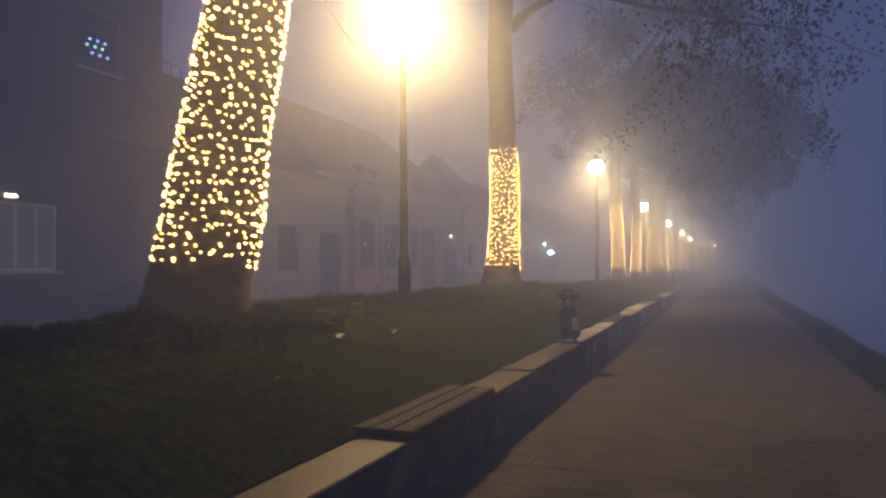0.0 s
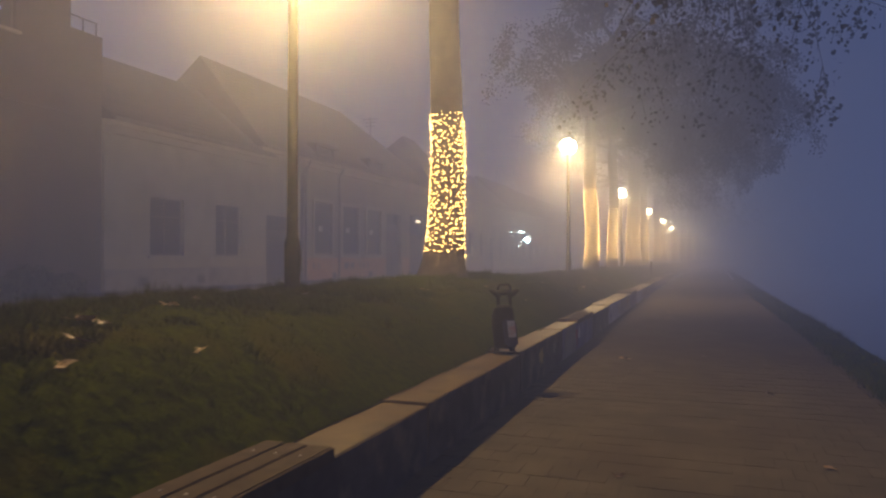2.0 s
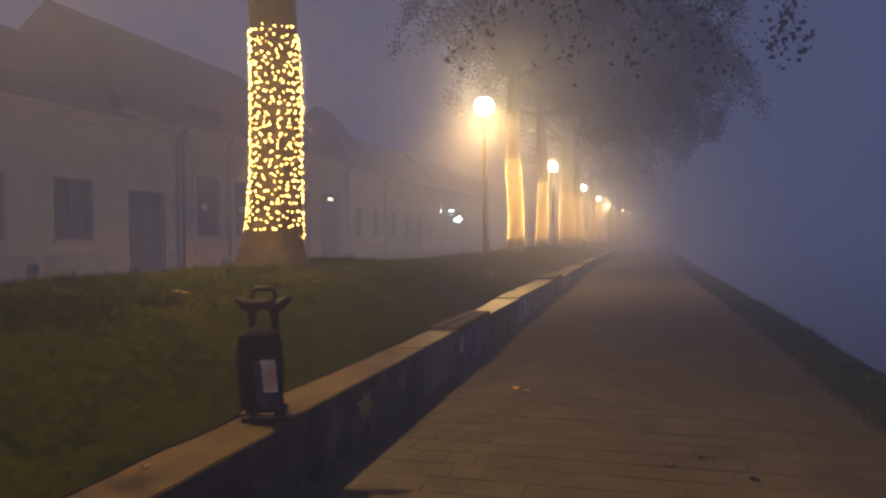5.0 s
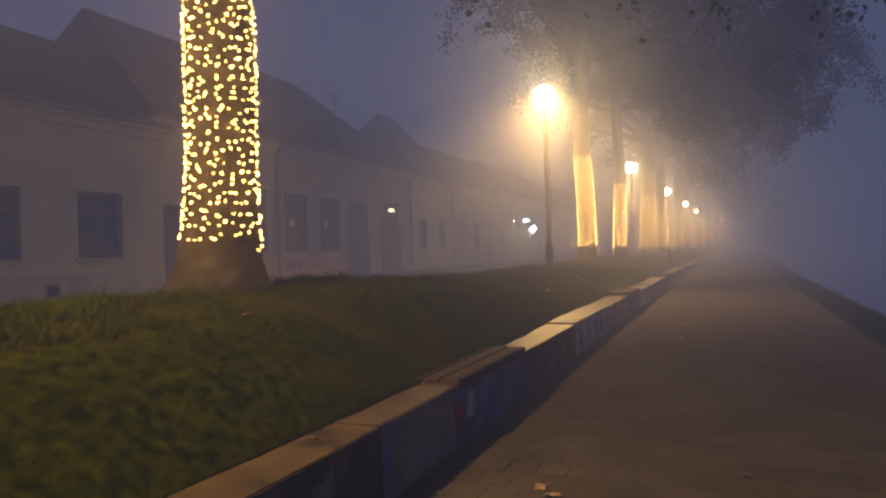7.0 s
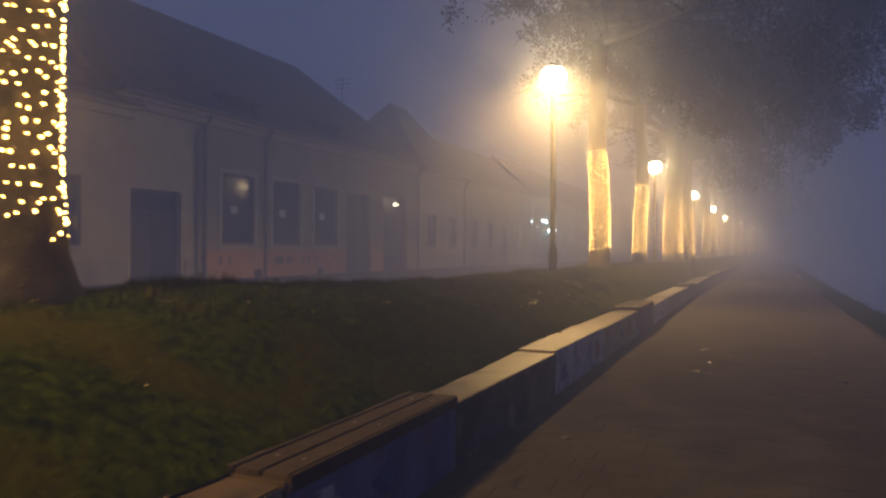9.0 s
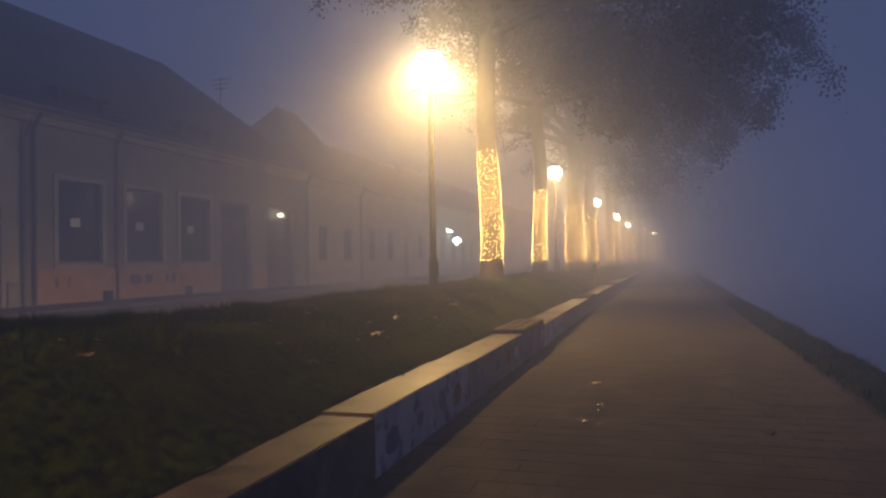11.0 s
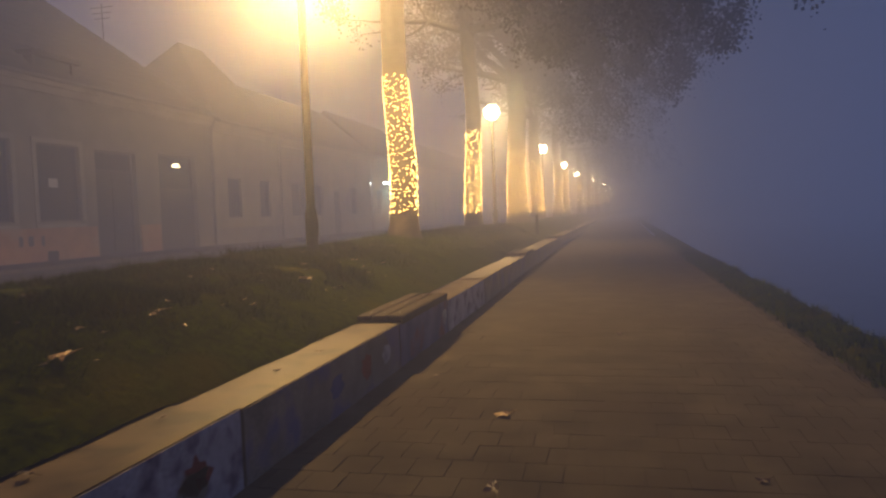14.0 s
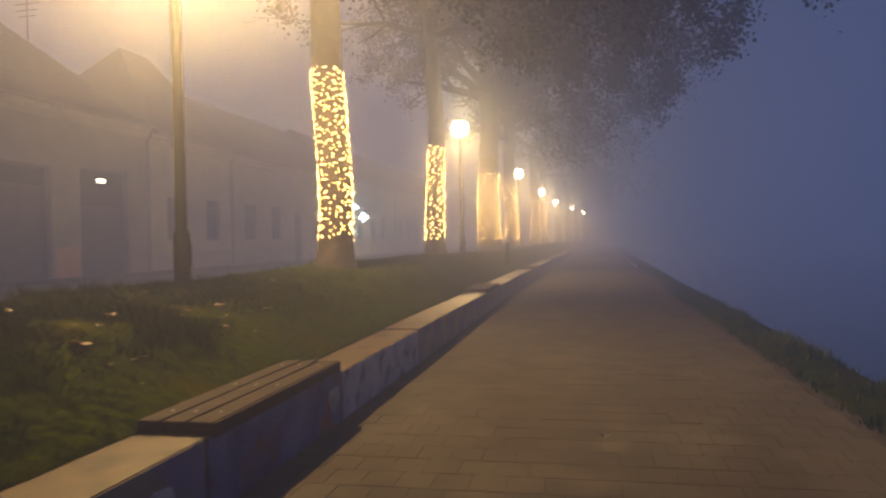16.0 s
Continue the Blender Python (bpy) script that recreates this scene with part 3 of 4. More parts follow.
plane_tree(6.4, 0.60, 0.535, 0.87, (1.70, 6.4), x=-5.36, seed=11, leaves=3, count=1600, low=10.0, branch=True)
plane_tree(17.15, 0.60, 0.366, 0.04, (1.68, 4.55), x=-5.04, seed=12, leaves=12, count=850, low=8.2, branch=True)
plane_tree(37.15, 0.47, 0.325, 0.0, (1.54, 4.80), x=-4.88, seed=13, leaves=30, count=600, low=7.8)
plane_tree(47.2, 0.42, 0.31, 0.0, (1.48, 4.58), x=-5.05, seed=14, leaves=30, rich=False, count=330, low=8.0)
plane_tree(58.5, 0.75, 0.56, 0.0, (1.40, 4.68), x=-4.95, seed=15, leaves=24, rich=False, count=380, low=7.6)
plane_tree(68.8, 0.55, 0.42, 0.0, (1.40, 4.8), x=-5.2, seed=16, leaves=9, rich=False, count=200, low=7.4)
plane_tree(86.0, 0.55, 0.42, 0.0, (1.40, 4.9), x=-5.2, seed=17, leaves=4, rich=False, count=200, low=7.2)
plane_tree(95.0, 0.55, 0.42, 0.0, (1.40, 4.9), x=-5.2, seed=18, leaves=3, rich=False, count=200, low=7.0)
for k, y in enumerate((116.0, 128.0, 140.0, 158.0)):
    plane_tree(y, 0.5, 0.42, 0.0, (1.40, 4.9), x=-5.0, seed=19 + k, leaves=2, rich=False, count=200, low=7.0)

# slack lead from the first lamp to the first tree
a, b = Vector((-5.06, 11.4, 5.36)), Vector((-4.35, 6.95, 5.35))
pts = [a.lerp(b, t) + Vector((0, 0, -0.62 * 4 * t * (1 - t))) for t in [i / 18 for i in range(19)]]
tagged(part("hanging_cable", tube(pts, [0.009] * 19, 5), STEEL), "thin pale cable sagging between lamp and tree", "cable")

# ---- houses ----
FACE = -18.2


def facade(y0, y1, z0, z1, holes, thick=0.45):
    """One connected wall with openings (ya, yb, za, zb) through it."""
    us = sorted({y0, y1, *[h[0] for h in holes], *[h[1] for h in holes]})
    vs = sorted({z0, z1, *[h[2] for h in holes], *[h[3] for h in holes]})
    bm = bmesh.new()
    grid = {(i, j, k): bm.verts.new((FACE - thick * k, u, v)) for i, u in enumerate(us) for j, v in enumerate(vs) for k in (0, 1)}

    def solid(i, j):
        if not (0 <= i < len(us) - 1 and 0 <= j < len(vs) - 1):
            return False
        u, v = (us[i] + us[i + 1]) / 2, (vs[j] + vs[j + 1]) / 2
        return not any(a < u < b and p < v < q for a, b, p, q in holes)

    for i in range(len(us) - 1):
        for j in range(len(vs) - 1):
            if not solid(i, j):
                continue
            c4 = ((i, j), (i + 1, j), (i + 1, j + 1), (i, j + 1))
            bm.faces.new([grid[(*q, 0)] for q in c4])
            bm.faces.new([grid[(*q, 1)] for q in c4[::-1]])
            for (di, dj), (p, q) in zip(((0, -1), (1, 0), (0, 1), (-1, 0)), zip(c4, c4[1:] + c4[:1])):
                if not solid(i + di, j + dj):
                    bm.faces.new((grid[(*p, 0)], grid[(*p, 1)], grid[(*q, 1)], grid[(*q, 0)]))
    bmesh.ops.delete(bm, geom=[v for v in bm.verts if not v.link_faces], context="VERTS")
    bmesh.ops.recalc_face_normals(bm, faces=bm.faces)
    return bm


def window(house, ya, yb, za, zb, frame=FRAME, pane=PANE, bars=1, cross=True, surround=None, sill=True, deep=0.14, notice=False):
    w = part("window", block(((FACE - deep - 0.05, ya, za), (FACE - deep, ya + 0.07, zb)), ((FACE - deep - 0.05, yb - 0.07, za), (FACE - deep, yb, zb)),
                             ((FACE - deep - 0.05, ya + 0.07, za), (FACE - deep, yb - 0.07, za + 0.07)), ((FACE - deep - 0.05, ya + 0.07, zb - 0.07), (FACE - deep, yb - 0.07, zb))), frame, house)
    bar_boxes = []
    for i in range(bars):
        m = ya + (yb - ya) * (i + 1) / (bars + 1)
        bar_boxes.append(((FACE - deep - 0.04, m - 0.035, za + 0.07), (FACE - deep + 0.005, m + 0.035, zb - 0.07)))
    if bar_boxes:
        part("window_bar", block(*bar_boxes), frame, w)
    if cross:
        m = za + (zb - za) * 0.68
        part("transom", block(((FACE - deep - 0.04, ya + 0.07, m - 0.03), (FACE - deep + 0.003, yb - 0.07, m + 0.03))), frame, w)
    part("pane", block(((FACE - deep - 0.03, ya + 0.07, za + 0.07), (FACE - deep - 0.02, yb - 0.07, zb - 0.07))), pane, w)
    if sill:
        part("sill", block(((FACE - 0.1, ya - 0.12, za - 0.09), (FACE + 0.1, yb + 0.12, za - 0.004)), bevel=0.01), SURROUND, w)
    if surround:
        k = 0.17
        part("surround", block(((FACE, ya - k, za - 0.004), (FACE + 0.05, ya, zb + k)), ((FACE, yb, za - 0.004), (FACE + 0.05, yb + k, zb + k)), ((FACE, ya, zb), (FACE + 0.05, yb, zb + k)),
                               ((FACE, ya - k, za - 0.2), (FACE + 0.05, yb + k, za - 0.094))), surround, w)
    if notice:
        part("notice", block(((FACE - deep + 0.006, ya + 0.6, za + 1.15), (FACE - deep + 0.012, ya + 1.0, za + 1.45))), FRAME, w)
    # near-black sheet behind the pane, its colour standing in for the room's shade
    part("dark_room", block(((FACE - 1.6, ya - 0.3, za - 0.2), (FACE - 1.5, yb + 0.3, zb + 0.2))), DARK_FILL, w)


def door(house, ya, yb, za, zb, light=0.75):
    d = part("door", block(((FACE - 0.3, ya + 0.08, za), (FACE - 0.24, (ya + yb) / 2 - 0.01, zb - light)), ((FACE - 0.3, (ya + yb) / 2 + 0.01, za), (FACE - 0.24, yb - 0.08, zb - light)), bevel=0.006), DOORWOOD, house, "dark double wooden door")
    part("frame", block(((FACE - 0.34, ya, za), (FACE - 0.2, ya + 0.08, zb)), ((FACE - 0.34, yb - 0.08, za), (FACE - 0.2, yb, zb)), ((FACE - 0.34, ya + 0.08, zb - 0.08), (FACE - 0.2, yb - 0.08, zb)),
                        ((FACE - 0.34, ya + 0.08, zb - light), (FACE - 0.2, yb - 0.08, zb - light + 0.07))), FRAME_BROWN, d)
    part("fanlight", block(((FACE - 0.3, ya + 0.08, zb - light + 0.07), (FACE - 0.29, yb - 0.08, zb - 0.08))), PANE, d)
    for s in (-1, 1):
        m = (ya + yb) / 2 + s * (yb - ya) / 4
        q = (yb - ya) / 4 - 0.16
        for z in (za + 0.25, za + 1.15):
            part("panel", block(((FACE - 0.24, m - q, z), (FACE - 0.222, m + q, z + 0.75)), bevel=0.008), DOORWOOD, d)
    part("handle", tube([(FACE - 0.2, (ya + yb) / 2 + 0.1, za + 1.05), (FACE - 0.17, (ya + yb) / 2 + 0.1, za + 1.05), (FACE - 0.17, (ya + yb) / 2 + 0.22, za + 1.05)], [0.012] * 3, 6), STEEL, d)
    part("step", block(((FACE - 0.05, ya - 0.1, STREET), (FACE + 0.35, yb + 0.1, za)), bevel=0.01), PLINTH_GREY, d)


def roof(house, y0, y1, eave, ridge, back=-26.4, hip0=0.0, hip1=0.0, over=0.45):
    """A pitched roof with its ridge along y, hipped or gabled at its ends, tiled in courses towards the street."""
    mid, e = -22.2, FACE + over
    bm = bmesh.new()
    a = [bm.verts.new(p) for p in ((e, y0, eave), (e, y1, eave), (mid, y1 - hip1, ridge), (mid, y0 + hip0, ridge), (back, y0, eave), (back, y1, eave))]
    for f in ((0, 1, 2, 3), (5, 4, 3, 2), (4, 0, 3), (1, 5, 2), (0, 4, 5, 1)):
        bm.faces.new([a[i] for i in f])
    bmesh.ops.recalc_face_normals(bm, faces=bm.faces)
    top = part("roof", bm, ROOF, house, "dark old tiled roof")
    # courses of tiles as stepped strips
    verts, faces = [], []
    rows = 16
    for i in range(rows):
        for s in (0, 1):
            t0, t1 = i / rows, (i + 1.12) / rows
            t1 = min(t1, 1.0)
            lift = 0.05
            p0 = Vector((e + (mid - e) * t0, 0, eave + (ridge - eave) * t0 + lift))
            p1 = Vector((e + (mid - e) * t1, 0, eave + (ridge - eave) * t1 + 0.015))
            ya, yb = y0 + hip0 * t0, y1 - hip1 * t0
            yc, yd = y0 + hip0 * t1, y1 - hip1 * t1
            m0, m1 = (ya + yb) / 2, (yc + yd) / 2
            lo, hi = ((ya, m0), (yc, m1)) if s == 0 else ((m0, yb), (m1, yd))
            n = len(verts)
            verts += [(p0.x, lo[0], p0.z), (p0.x, lo[1], p0.z), (p1.x, hi[1], p1.z), (p1.x, hi[0], p1.z), (p0.x, lo[0], p0.z - 0.045), (p0.x, lo[1], p0.z - 0.045)]
            faces += [(n, n + 1, n + 2, n + 3), (n, n + 4, n + 5, n + 1)]
    raw("tiling", verts, faces, ROOF, top, "", "stuff")
    part("gutter", tube([(e + 0.05, y0, eave - 0.02), (e + 0.05, (y0 + y1) / 2, eave - 0.03), (e + 0.05, y1, eave - 0.02)], [0.07] * 3, 8), PIPE, top)
    part("cornice", block(((FACE, y0, eave - 0.45), (FACE + 0.16, y1, eave - 0.2)), ((FACE, y0, eave - 0.2), (FACE + 0.3, y1, eave - 0.03)), bevel=0.02), SURROUND if house.name.startswith("cream") else PLASTER_WARM, top)
    return top


def pipe(house, y, z1):
    part("rain_pipe", tube([(FACE + 0.12, y, STREET + 0.1), (FACE + 0.12, y, z1 - 0.6), (FACE + 0.4, y, z1 - 0.15)], [0.06] * 3, 10), PIPE, house)


def vent(house, y, z=0.62):
    part("cellar_vent", block(((FACE + 0.03, y - 0.24, z - 0.17), (FACE + 0.06, y + 0.24, z + 0.17)), bevel=0.01), DARK_FILL, house)


# cream house: two windows and a double door
h = thing("cream_house", "low cream plastered townhouse with grey plinth, dark windows and tiled roof", "house", "houses across the street")
holes = [(23.25, 25.0, 1.66, 3.72), (26.85, 28.55, 1.66, 3.72), (30.35, 32.5, 0.42, 3.5)]
part("wall", facade(21.2, 33.3, STREET, 6.1, holes), PLASTER, h)
part("plinth", block(((FACE, 21.2, STREET), (FACE + 0.06, 30.2, 1.2)), ((FACE, 32.65, STREET), (FACE + 0.06, 33.3, 1.2)), bevel=0.008), PLINTH_GREY, h)
for ya, yb, za, zb in holes[:2]:
    window(h, ya, yb, za, zb, FRAME_BROWN, bars=1, deep=0.16)
door(h, *holes[2])
for y in (22.9, 25.9):
    vent(h, y, 0.75)
pipe(h, 33.15, 6.1)
roof(h, 21.2, 30.4, 6.1, 9.5, hip1=0.0)
part("back_wall", block(((-26.2, 21.2, STREET), (-25.8, 33.3, 6.1)), ((-25.8, 21.2, STREET), (-18.65, 21.5, 6.1))), PLASTER, h)

# long house with three shop windows
h = thing("shop_house", "long pale townhouse with three large framed windows and orange plinth", "house", "houses across the street")
holes = [(34.5, 36.35, 1.76, 4.38), (37.5, 39.42, 1.76, 4.38), (40.45, 42.4, 1.76, 4.36), (43.2, 45.5, 0.42, 4.34), (46.95, 49.7, 0.42, 4.5)]
part("wall", facade(33.3, 51.0, STREET, 6.45, holes), PLASTER_PALE, h)
part("plinth", block(((FACE, 33.5, STREET), (FACE + 0.05, 43.1, 1.55)), ((FACE, 45.6, STREET), (FACE + 0.05, 46.85, 1.55)), bevel=0.008), PLINTH_ORANGE, h, "orange painted plinth with grey paint marks")
for i, (ya, yb, za, zb) in enumerate(holes[:3]):
    window(h, ya, yb, za, zb, FRAME_BROWN, bars=0, cross=False, surround=SURROUND, sill=False, deep=0.1, notice=True)
door(h, *holes[3])
door(h, *holes[4], light=1.5)
pipe(h, 33.55, 6.45)
pipe(h, 36.95, 6.45)
pipe(h, 50.9, 6.45)
for y in (36.55, 40.9):
    vent(h, y, 0.62)
for y, wide in ((34.4, 0.14), (34.9, 0.1), (37.9, 0.55), (38.6, 0.4), (39.6, 0.16), (40.0, 0.22), (40.5, 0.12)):
    part("paint_mark", block(((FACE + 0.05, y - wide / 2, 0.98), (FACE + 0.054, y + wide / 2, 1.3))), GRAFFITI, h)
roof(h, 29.6, 51.0, 6.45, 11.1, hip0=1.2, hip1=6.5)
for ya, yb in ((34.5, 36.1), (40.5, 42.1)):
    dm = part("dormer", block(((FACE - 1.9, ya - 0.15, 6.3), (FACE + 0.2, ya, 7.15)), ((FACE - 1.9, yb, 6.3), (FACE + 0.2, yb + 0.15, 7.15)), ((FACE - 2.2, ya - 0.3, 7.15), (FACE + 0.35, yb + 0.3, 7.3))), ROOF, h)
    part("attic_window", block(((FACE + 0.06, ya, 6.3), (FACE + 0.12, yb, 7.15))), PANE, dm)
part("antenna", tube([(-22.2, 49.2, 8.9), (-22.2, 49.2, 11.6)], [0.025, 0.02], 6), POLE, h)
for z, s in ((11.45, 0.6), (11.2, 0.5), (10.95, 0.4)):
    part("antenna_rod", tube([(-22.2 - s, 49.2, z), (-22.2 + s, 49.2, z)], [0.018] * 2, 5), POLE, h)
part("back_wall", block(((-26.2, 33.3, STREET), (-25.8, 51.0, 6.45))), PLASTER_PALE, h)
# bracket and glowing block are added; they imitate a lamp's reflection in the door
lamp = thing("door_reflection", "small glowing block standing in for a reflection in the door glass", "wall lamp")
part("bracket", tube([(FACE, 47.7, 4.06), (FACE + 0.3, 47.7, 4.1)], [0.02] * 2, 6), POLE, lamp)
part("glow_block", block(((FACE + 0.2, 47.58, 3.92), (FACE + 0.42, 47.82, 4.06)), bevel=0.02), WHITE_LED, lamp, "glow that imitates the reflection")

# plainer houses further along
specs = ((51.0, 58.2, 6.3, 11.2, PLASTER, 4.0, 1.0), (58.2, 74.0, 6.2, 9.9, PLASTER_WARM, 0.0, 0.0), (74.0, 90.0, 6.3, 10.2, PLASTER_PALE, 0.8, 0.8), (90.0, 112.0, 6.2, 10.0, PLASTER_WARM, 0.5, 0.5), (112.0, 150.0, 6.2, 10.0, PLASTER, 0.5, 0.5))
for y0, y1, eave, ridge, plaster, h0, h1 in specs:
    h = thing("town_house", "low plastered townhouse dim in the fog", "house", "houses across the street")
    holes, y = [], y0 + 1.4
    k = 0
    while y + 2.4 < y1:
        holes.append((y, y + 1.5, 0.42, 3.4) if k == 2 else (y, y + 1.3, 1.75, 3.7))
        y += 3.3
        k = (k + 1) % 4
    part("wall", facade(y0, y1, STREET, eave, holes), plaster, h)
    part("plinth", block(((FACE, y0 + 0.1, STREET), (FACE + 0.05, min([q[0] for q in holes if q[2] < 1] + [y1]) - 0.1, 1.25)), bevel=0.008), PLINTH_GREY, h)
    for q in holes:
        if q[2] < 1:
            door(h, *q)
        else:
            window(h, *q, FRAME_BROWN, deep=0.14)
    pipe(h, y1 - 0.2, eave)
    roof(h, y0, y1, eave, ridge, hip0=h0, hip1=h1)

# tall brown block at the start of the street
h = thing("apartment_block", "tall dark brown apartment block with a white framed window", "apartment building", "houses across the street")
holes = [(-6.0, -4.2, 1.7, 3.6), (-1.5, 0.3, 1.7, 3.6), (3.0, 4.8, 1.7, 3.6), (8.5, 10.3, 1.7, 3.6), (13.75, 15.7, 1.7, 3.62)]
part("wall", facade(-12, 19.85, STREET, 6.2, holes), BROWN_WALL, h)
upper = [(ya, yb, 8.0, 9.8) for ya, yb, _, _ in holes[:-1]] + [(16.4, 18.0, 8.0, 9.9)]
part("upper_wall", facade(-12, 19.85, 6.2, 15.5, upper), BROWN_WALL, h)
part("side_wall", block(((-27, 19.4, STREET), (FACE - 0.45, 19.85, 15.5)), ((-27, -12, STREET), (-26.5, 19.4, 15.5))), BROWN_WALL, h)
part("string_course", block(((FACE, -12, 6.0), (FACE + 0.1, 19.85, 6.3)), bevel=0.02), BROWN_WALL, h)
part("flat_roof", block(((-27.2, -12.2, 15.5), (FACE + 0.3, 20.0, 15.8)), bevel=0.02), ROOF, h)
for i, q in enumerate(holes):
    window(h, *q, FRAME, PANE_LIT if i == 4 else PANE, bars=2, cross=False, deep=0.12)
for q in upper:
    window(h, *q, FRAME_BROWN, PANE, bars=1, deep=0.12)
an = thing("stair_annex", "narrow brown annex wall between apartment block and cream house", "building", "houses across the street")
part("wall", block(((FACE - 3, 19.86, STREET), (FACE - 0.05, 21.15, 8.7)), bevel=0.02), BROWN_WALL, an)
part("railing", tube([(FACE - 0.2, 19.95, 9.15), (FACE - 0.2, 21.05, 9.15)], [0.025] * 2, 6), POLE, an)
for y in (19.98, 20.5, 21.02):
    part("railing_post", tube([(FACE - 0.2, y, 8.68), (FACE - 0.2, y, 9.15)], [0.02] * 2, 6), POLE, an)
wd = thing("window_decoration", "blue and teal lights glowing in an upper window", "light decoration")
for i in range(9):
    bm = bmesh.new()
    bmesh.ops.create_icosphere(bm, subdivisions=1, radius=0.055, matrix=Matrix.Translation((FACE - 0.1, 16.75 + 0.1 * i, 8.75 + 0.25 * math.sin(i * 2.1))))
    part("light", bm, BLUE_LED if i % 3 else GREEN_LED, wd)
ow = thing("wall_light", "small warm lamp above the ground floor window", "wall lamp")
part("glow_block", block(((FACE + 0.01, 13.95, 3.72), (FACE + 0.13, 14.25, 3.8)), bevel=0.01), WHITE_LED, ow)

# dark shrubs by the brown block
for y, rad in ((17.6, 0.8), (18.8, 0.6), (16.4, 0.5)):
    verts, faces = [], []
    sr = random.Random(int(y * 10))
    for _ in range(900):
        d = Vector((sr.gauss(0, 1), sr.gauss(0, 1), sr.gauss(0, 1))).normalized() * rad * sr.uniform(0.55, 1.0)
        p = Vector((FACE + 1.1, y, STREET + rad * 0.62)) + Vector((d.x * 0.7, d.y, d.z * 0.7))
        q = Vector((sr.gauss(0, 1), sr.gauss(0, 1), sr.gauss(0, 1))).normalized() * 0.05
        s = q.orthogonal()
        n = len(verts)
        verts += [p - q, p + s, p + q, p - s]
        faces.append((n, n + 1, n + 2, n + 3))
    sh = thing("shrub", "low dark shrub against the building", "shrub", "shrubs by the building")
    raw("leaves", verts, faces, SHRUB, sh, "", "stuff")
    for k in range(4):
        part("stem", tube([(FACE + 1.1, y, STREET), (FACE + 1.1 + 0.2 * math.cos(k * 1.6), y + 0.3 * math.sin(k * 1.6), STREET + rad)], [0.02, 0.008], 5), BARK_DARK, sh)

# lit cross sign down the street
sg = thing("cross_sign", "small bright bluish white cross sign on a house front", "sign")
part("bracket", tube([(FACE, 78.2, 3.7), (FACE + 0.9, 78.2, 3.7)], [0.03] * 2, 6), POLE, sg)
part("cross", block(((FACE + 0.3, 78.0, 3.32), (FACE + 1.1, 78.1, 3.56)), ((FACE + 0.58, 78.0, 3.1), (FACE + 0.82, 78.1, 3.78))), COOL_SIGN, sg, "glowing bluish white cross")
sb = thing("lit_sign", "short bright bluish white sign board on a house front", "sign")
part("board", block(((FACE + 0.05, 77.0, 4.2), (FACE + 0.12, 78.6, 4.42)), bevel=0.01), COOL_SIGN, sb)
part("mount", block(((FACE, 77.1, 4.15), (FACE + 0.05, 78.5, 4.46))), POLE, sb)
sb = thing("lit_sign", "small bright bluish white sign light beside a doorway", "sign")
part("board", block(((FACE + 0.05, 73.6, 4.05), (FACE + 0.12, 74.0, 4.2)), bevel=0.01), COOL_SIGN, sb)
part("mount", block(((FACE, 73.55, 4.0), (FACE + 0.05, 74.05, 4.25))), POLE, sb)

# ---- wheeled bag on the wall ----
tb = thing("trolley_bag", "black wheeled trolley bag with grey-blue side panel standing on the wall", "trolley bag", at=(-2.42, 12.22, WALL_TOP))
tb.rotation_euler = (0, 0, radians(12))
tb.scale = (1.0, 1.0, 1.09)
bm = bmesh.new()
rings = []
for z, hw, hd, lean in ((0.09, 0.10, 0.08, 0.0), (0.12, 0.128, 0.105, 0.0), (0.22, 0.14, 0.12, -0.004), (0.36, 0.15, 0.125, -0.012), (0.47, 0.148, 0.12, -0.012), (0.54, 0.132, 0.10, -0.006), (0.58, 0.10, 0.075, 0.0), (0.60, 0.06, 0.045, 0.0)):
    ring = []
    for k in range(24):
        a = 2 * math.pi * k / 24
        ca, sa = math.cos(a), math.sin(a)
        fold = 1 + 0.045 * noise.noise((ca * 2.2, sa * 2.2, z * 9))
        ring.append(bm.verts.new((lean + fold * hw * math.copysign(abs(ca) ** 0.62, ca), fold * hd * math.copysign(abs(sa) ** 0.62, sa), z)))
    rings.append(ring)
for r0, r1 in zip(rings, rings[1:]):
    for k in range(24):
        bm.faces.new((r0[k], r0[(k + 1) % 24], r1[(k + 1) % 24], r1[k]))
bm.faces.new(rings[0][::-1])
bm.faces.new(rings[-1])
part("body", bm, NYLON, tb, smooth=True)
bm = block(((-0.02, -0.185, 0.12), (0.155, -0.10, 0.44)), bevel=0.03)
for v in bm.verts:
    v.co.x += 0.12 * (0.44 - v.co.z)
    v.co.y += 0.10 * (v.co.z - 0.12) * (v.co.y < -0.14)
pocket = part("pocket", bm, POUCH, tb, "dark blue side pocket")
bm = block(((0.045, -0.192, 0.235), (0.14, -0.186, 0.425)), bevel=0.002)
for v in bm.verts:
    v.co.x += 0.12 * (0.44 - v.co.z)
    v.co.y += 0.10 * (v.co.z - 0.12)
part("label_panel", bm, PANEL, pocket, "grey-blue printed panel")
part("flap", block(((-0.115, -0.125, 0.45), (0.115, -0.105, 0.565)), bevel=0.012), NYLON, tb)
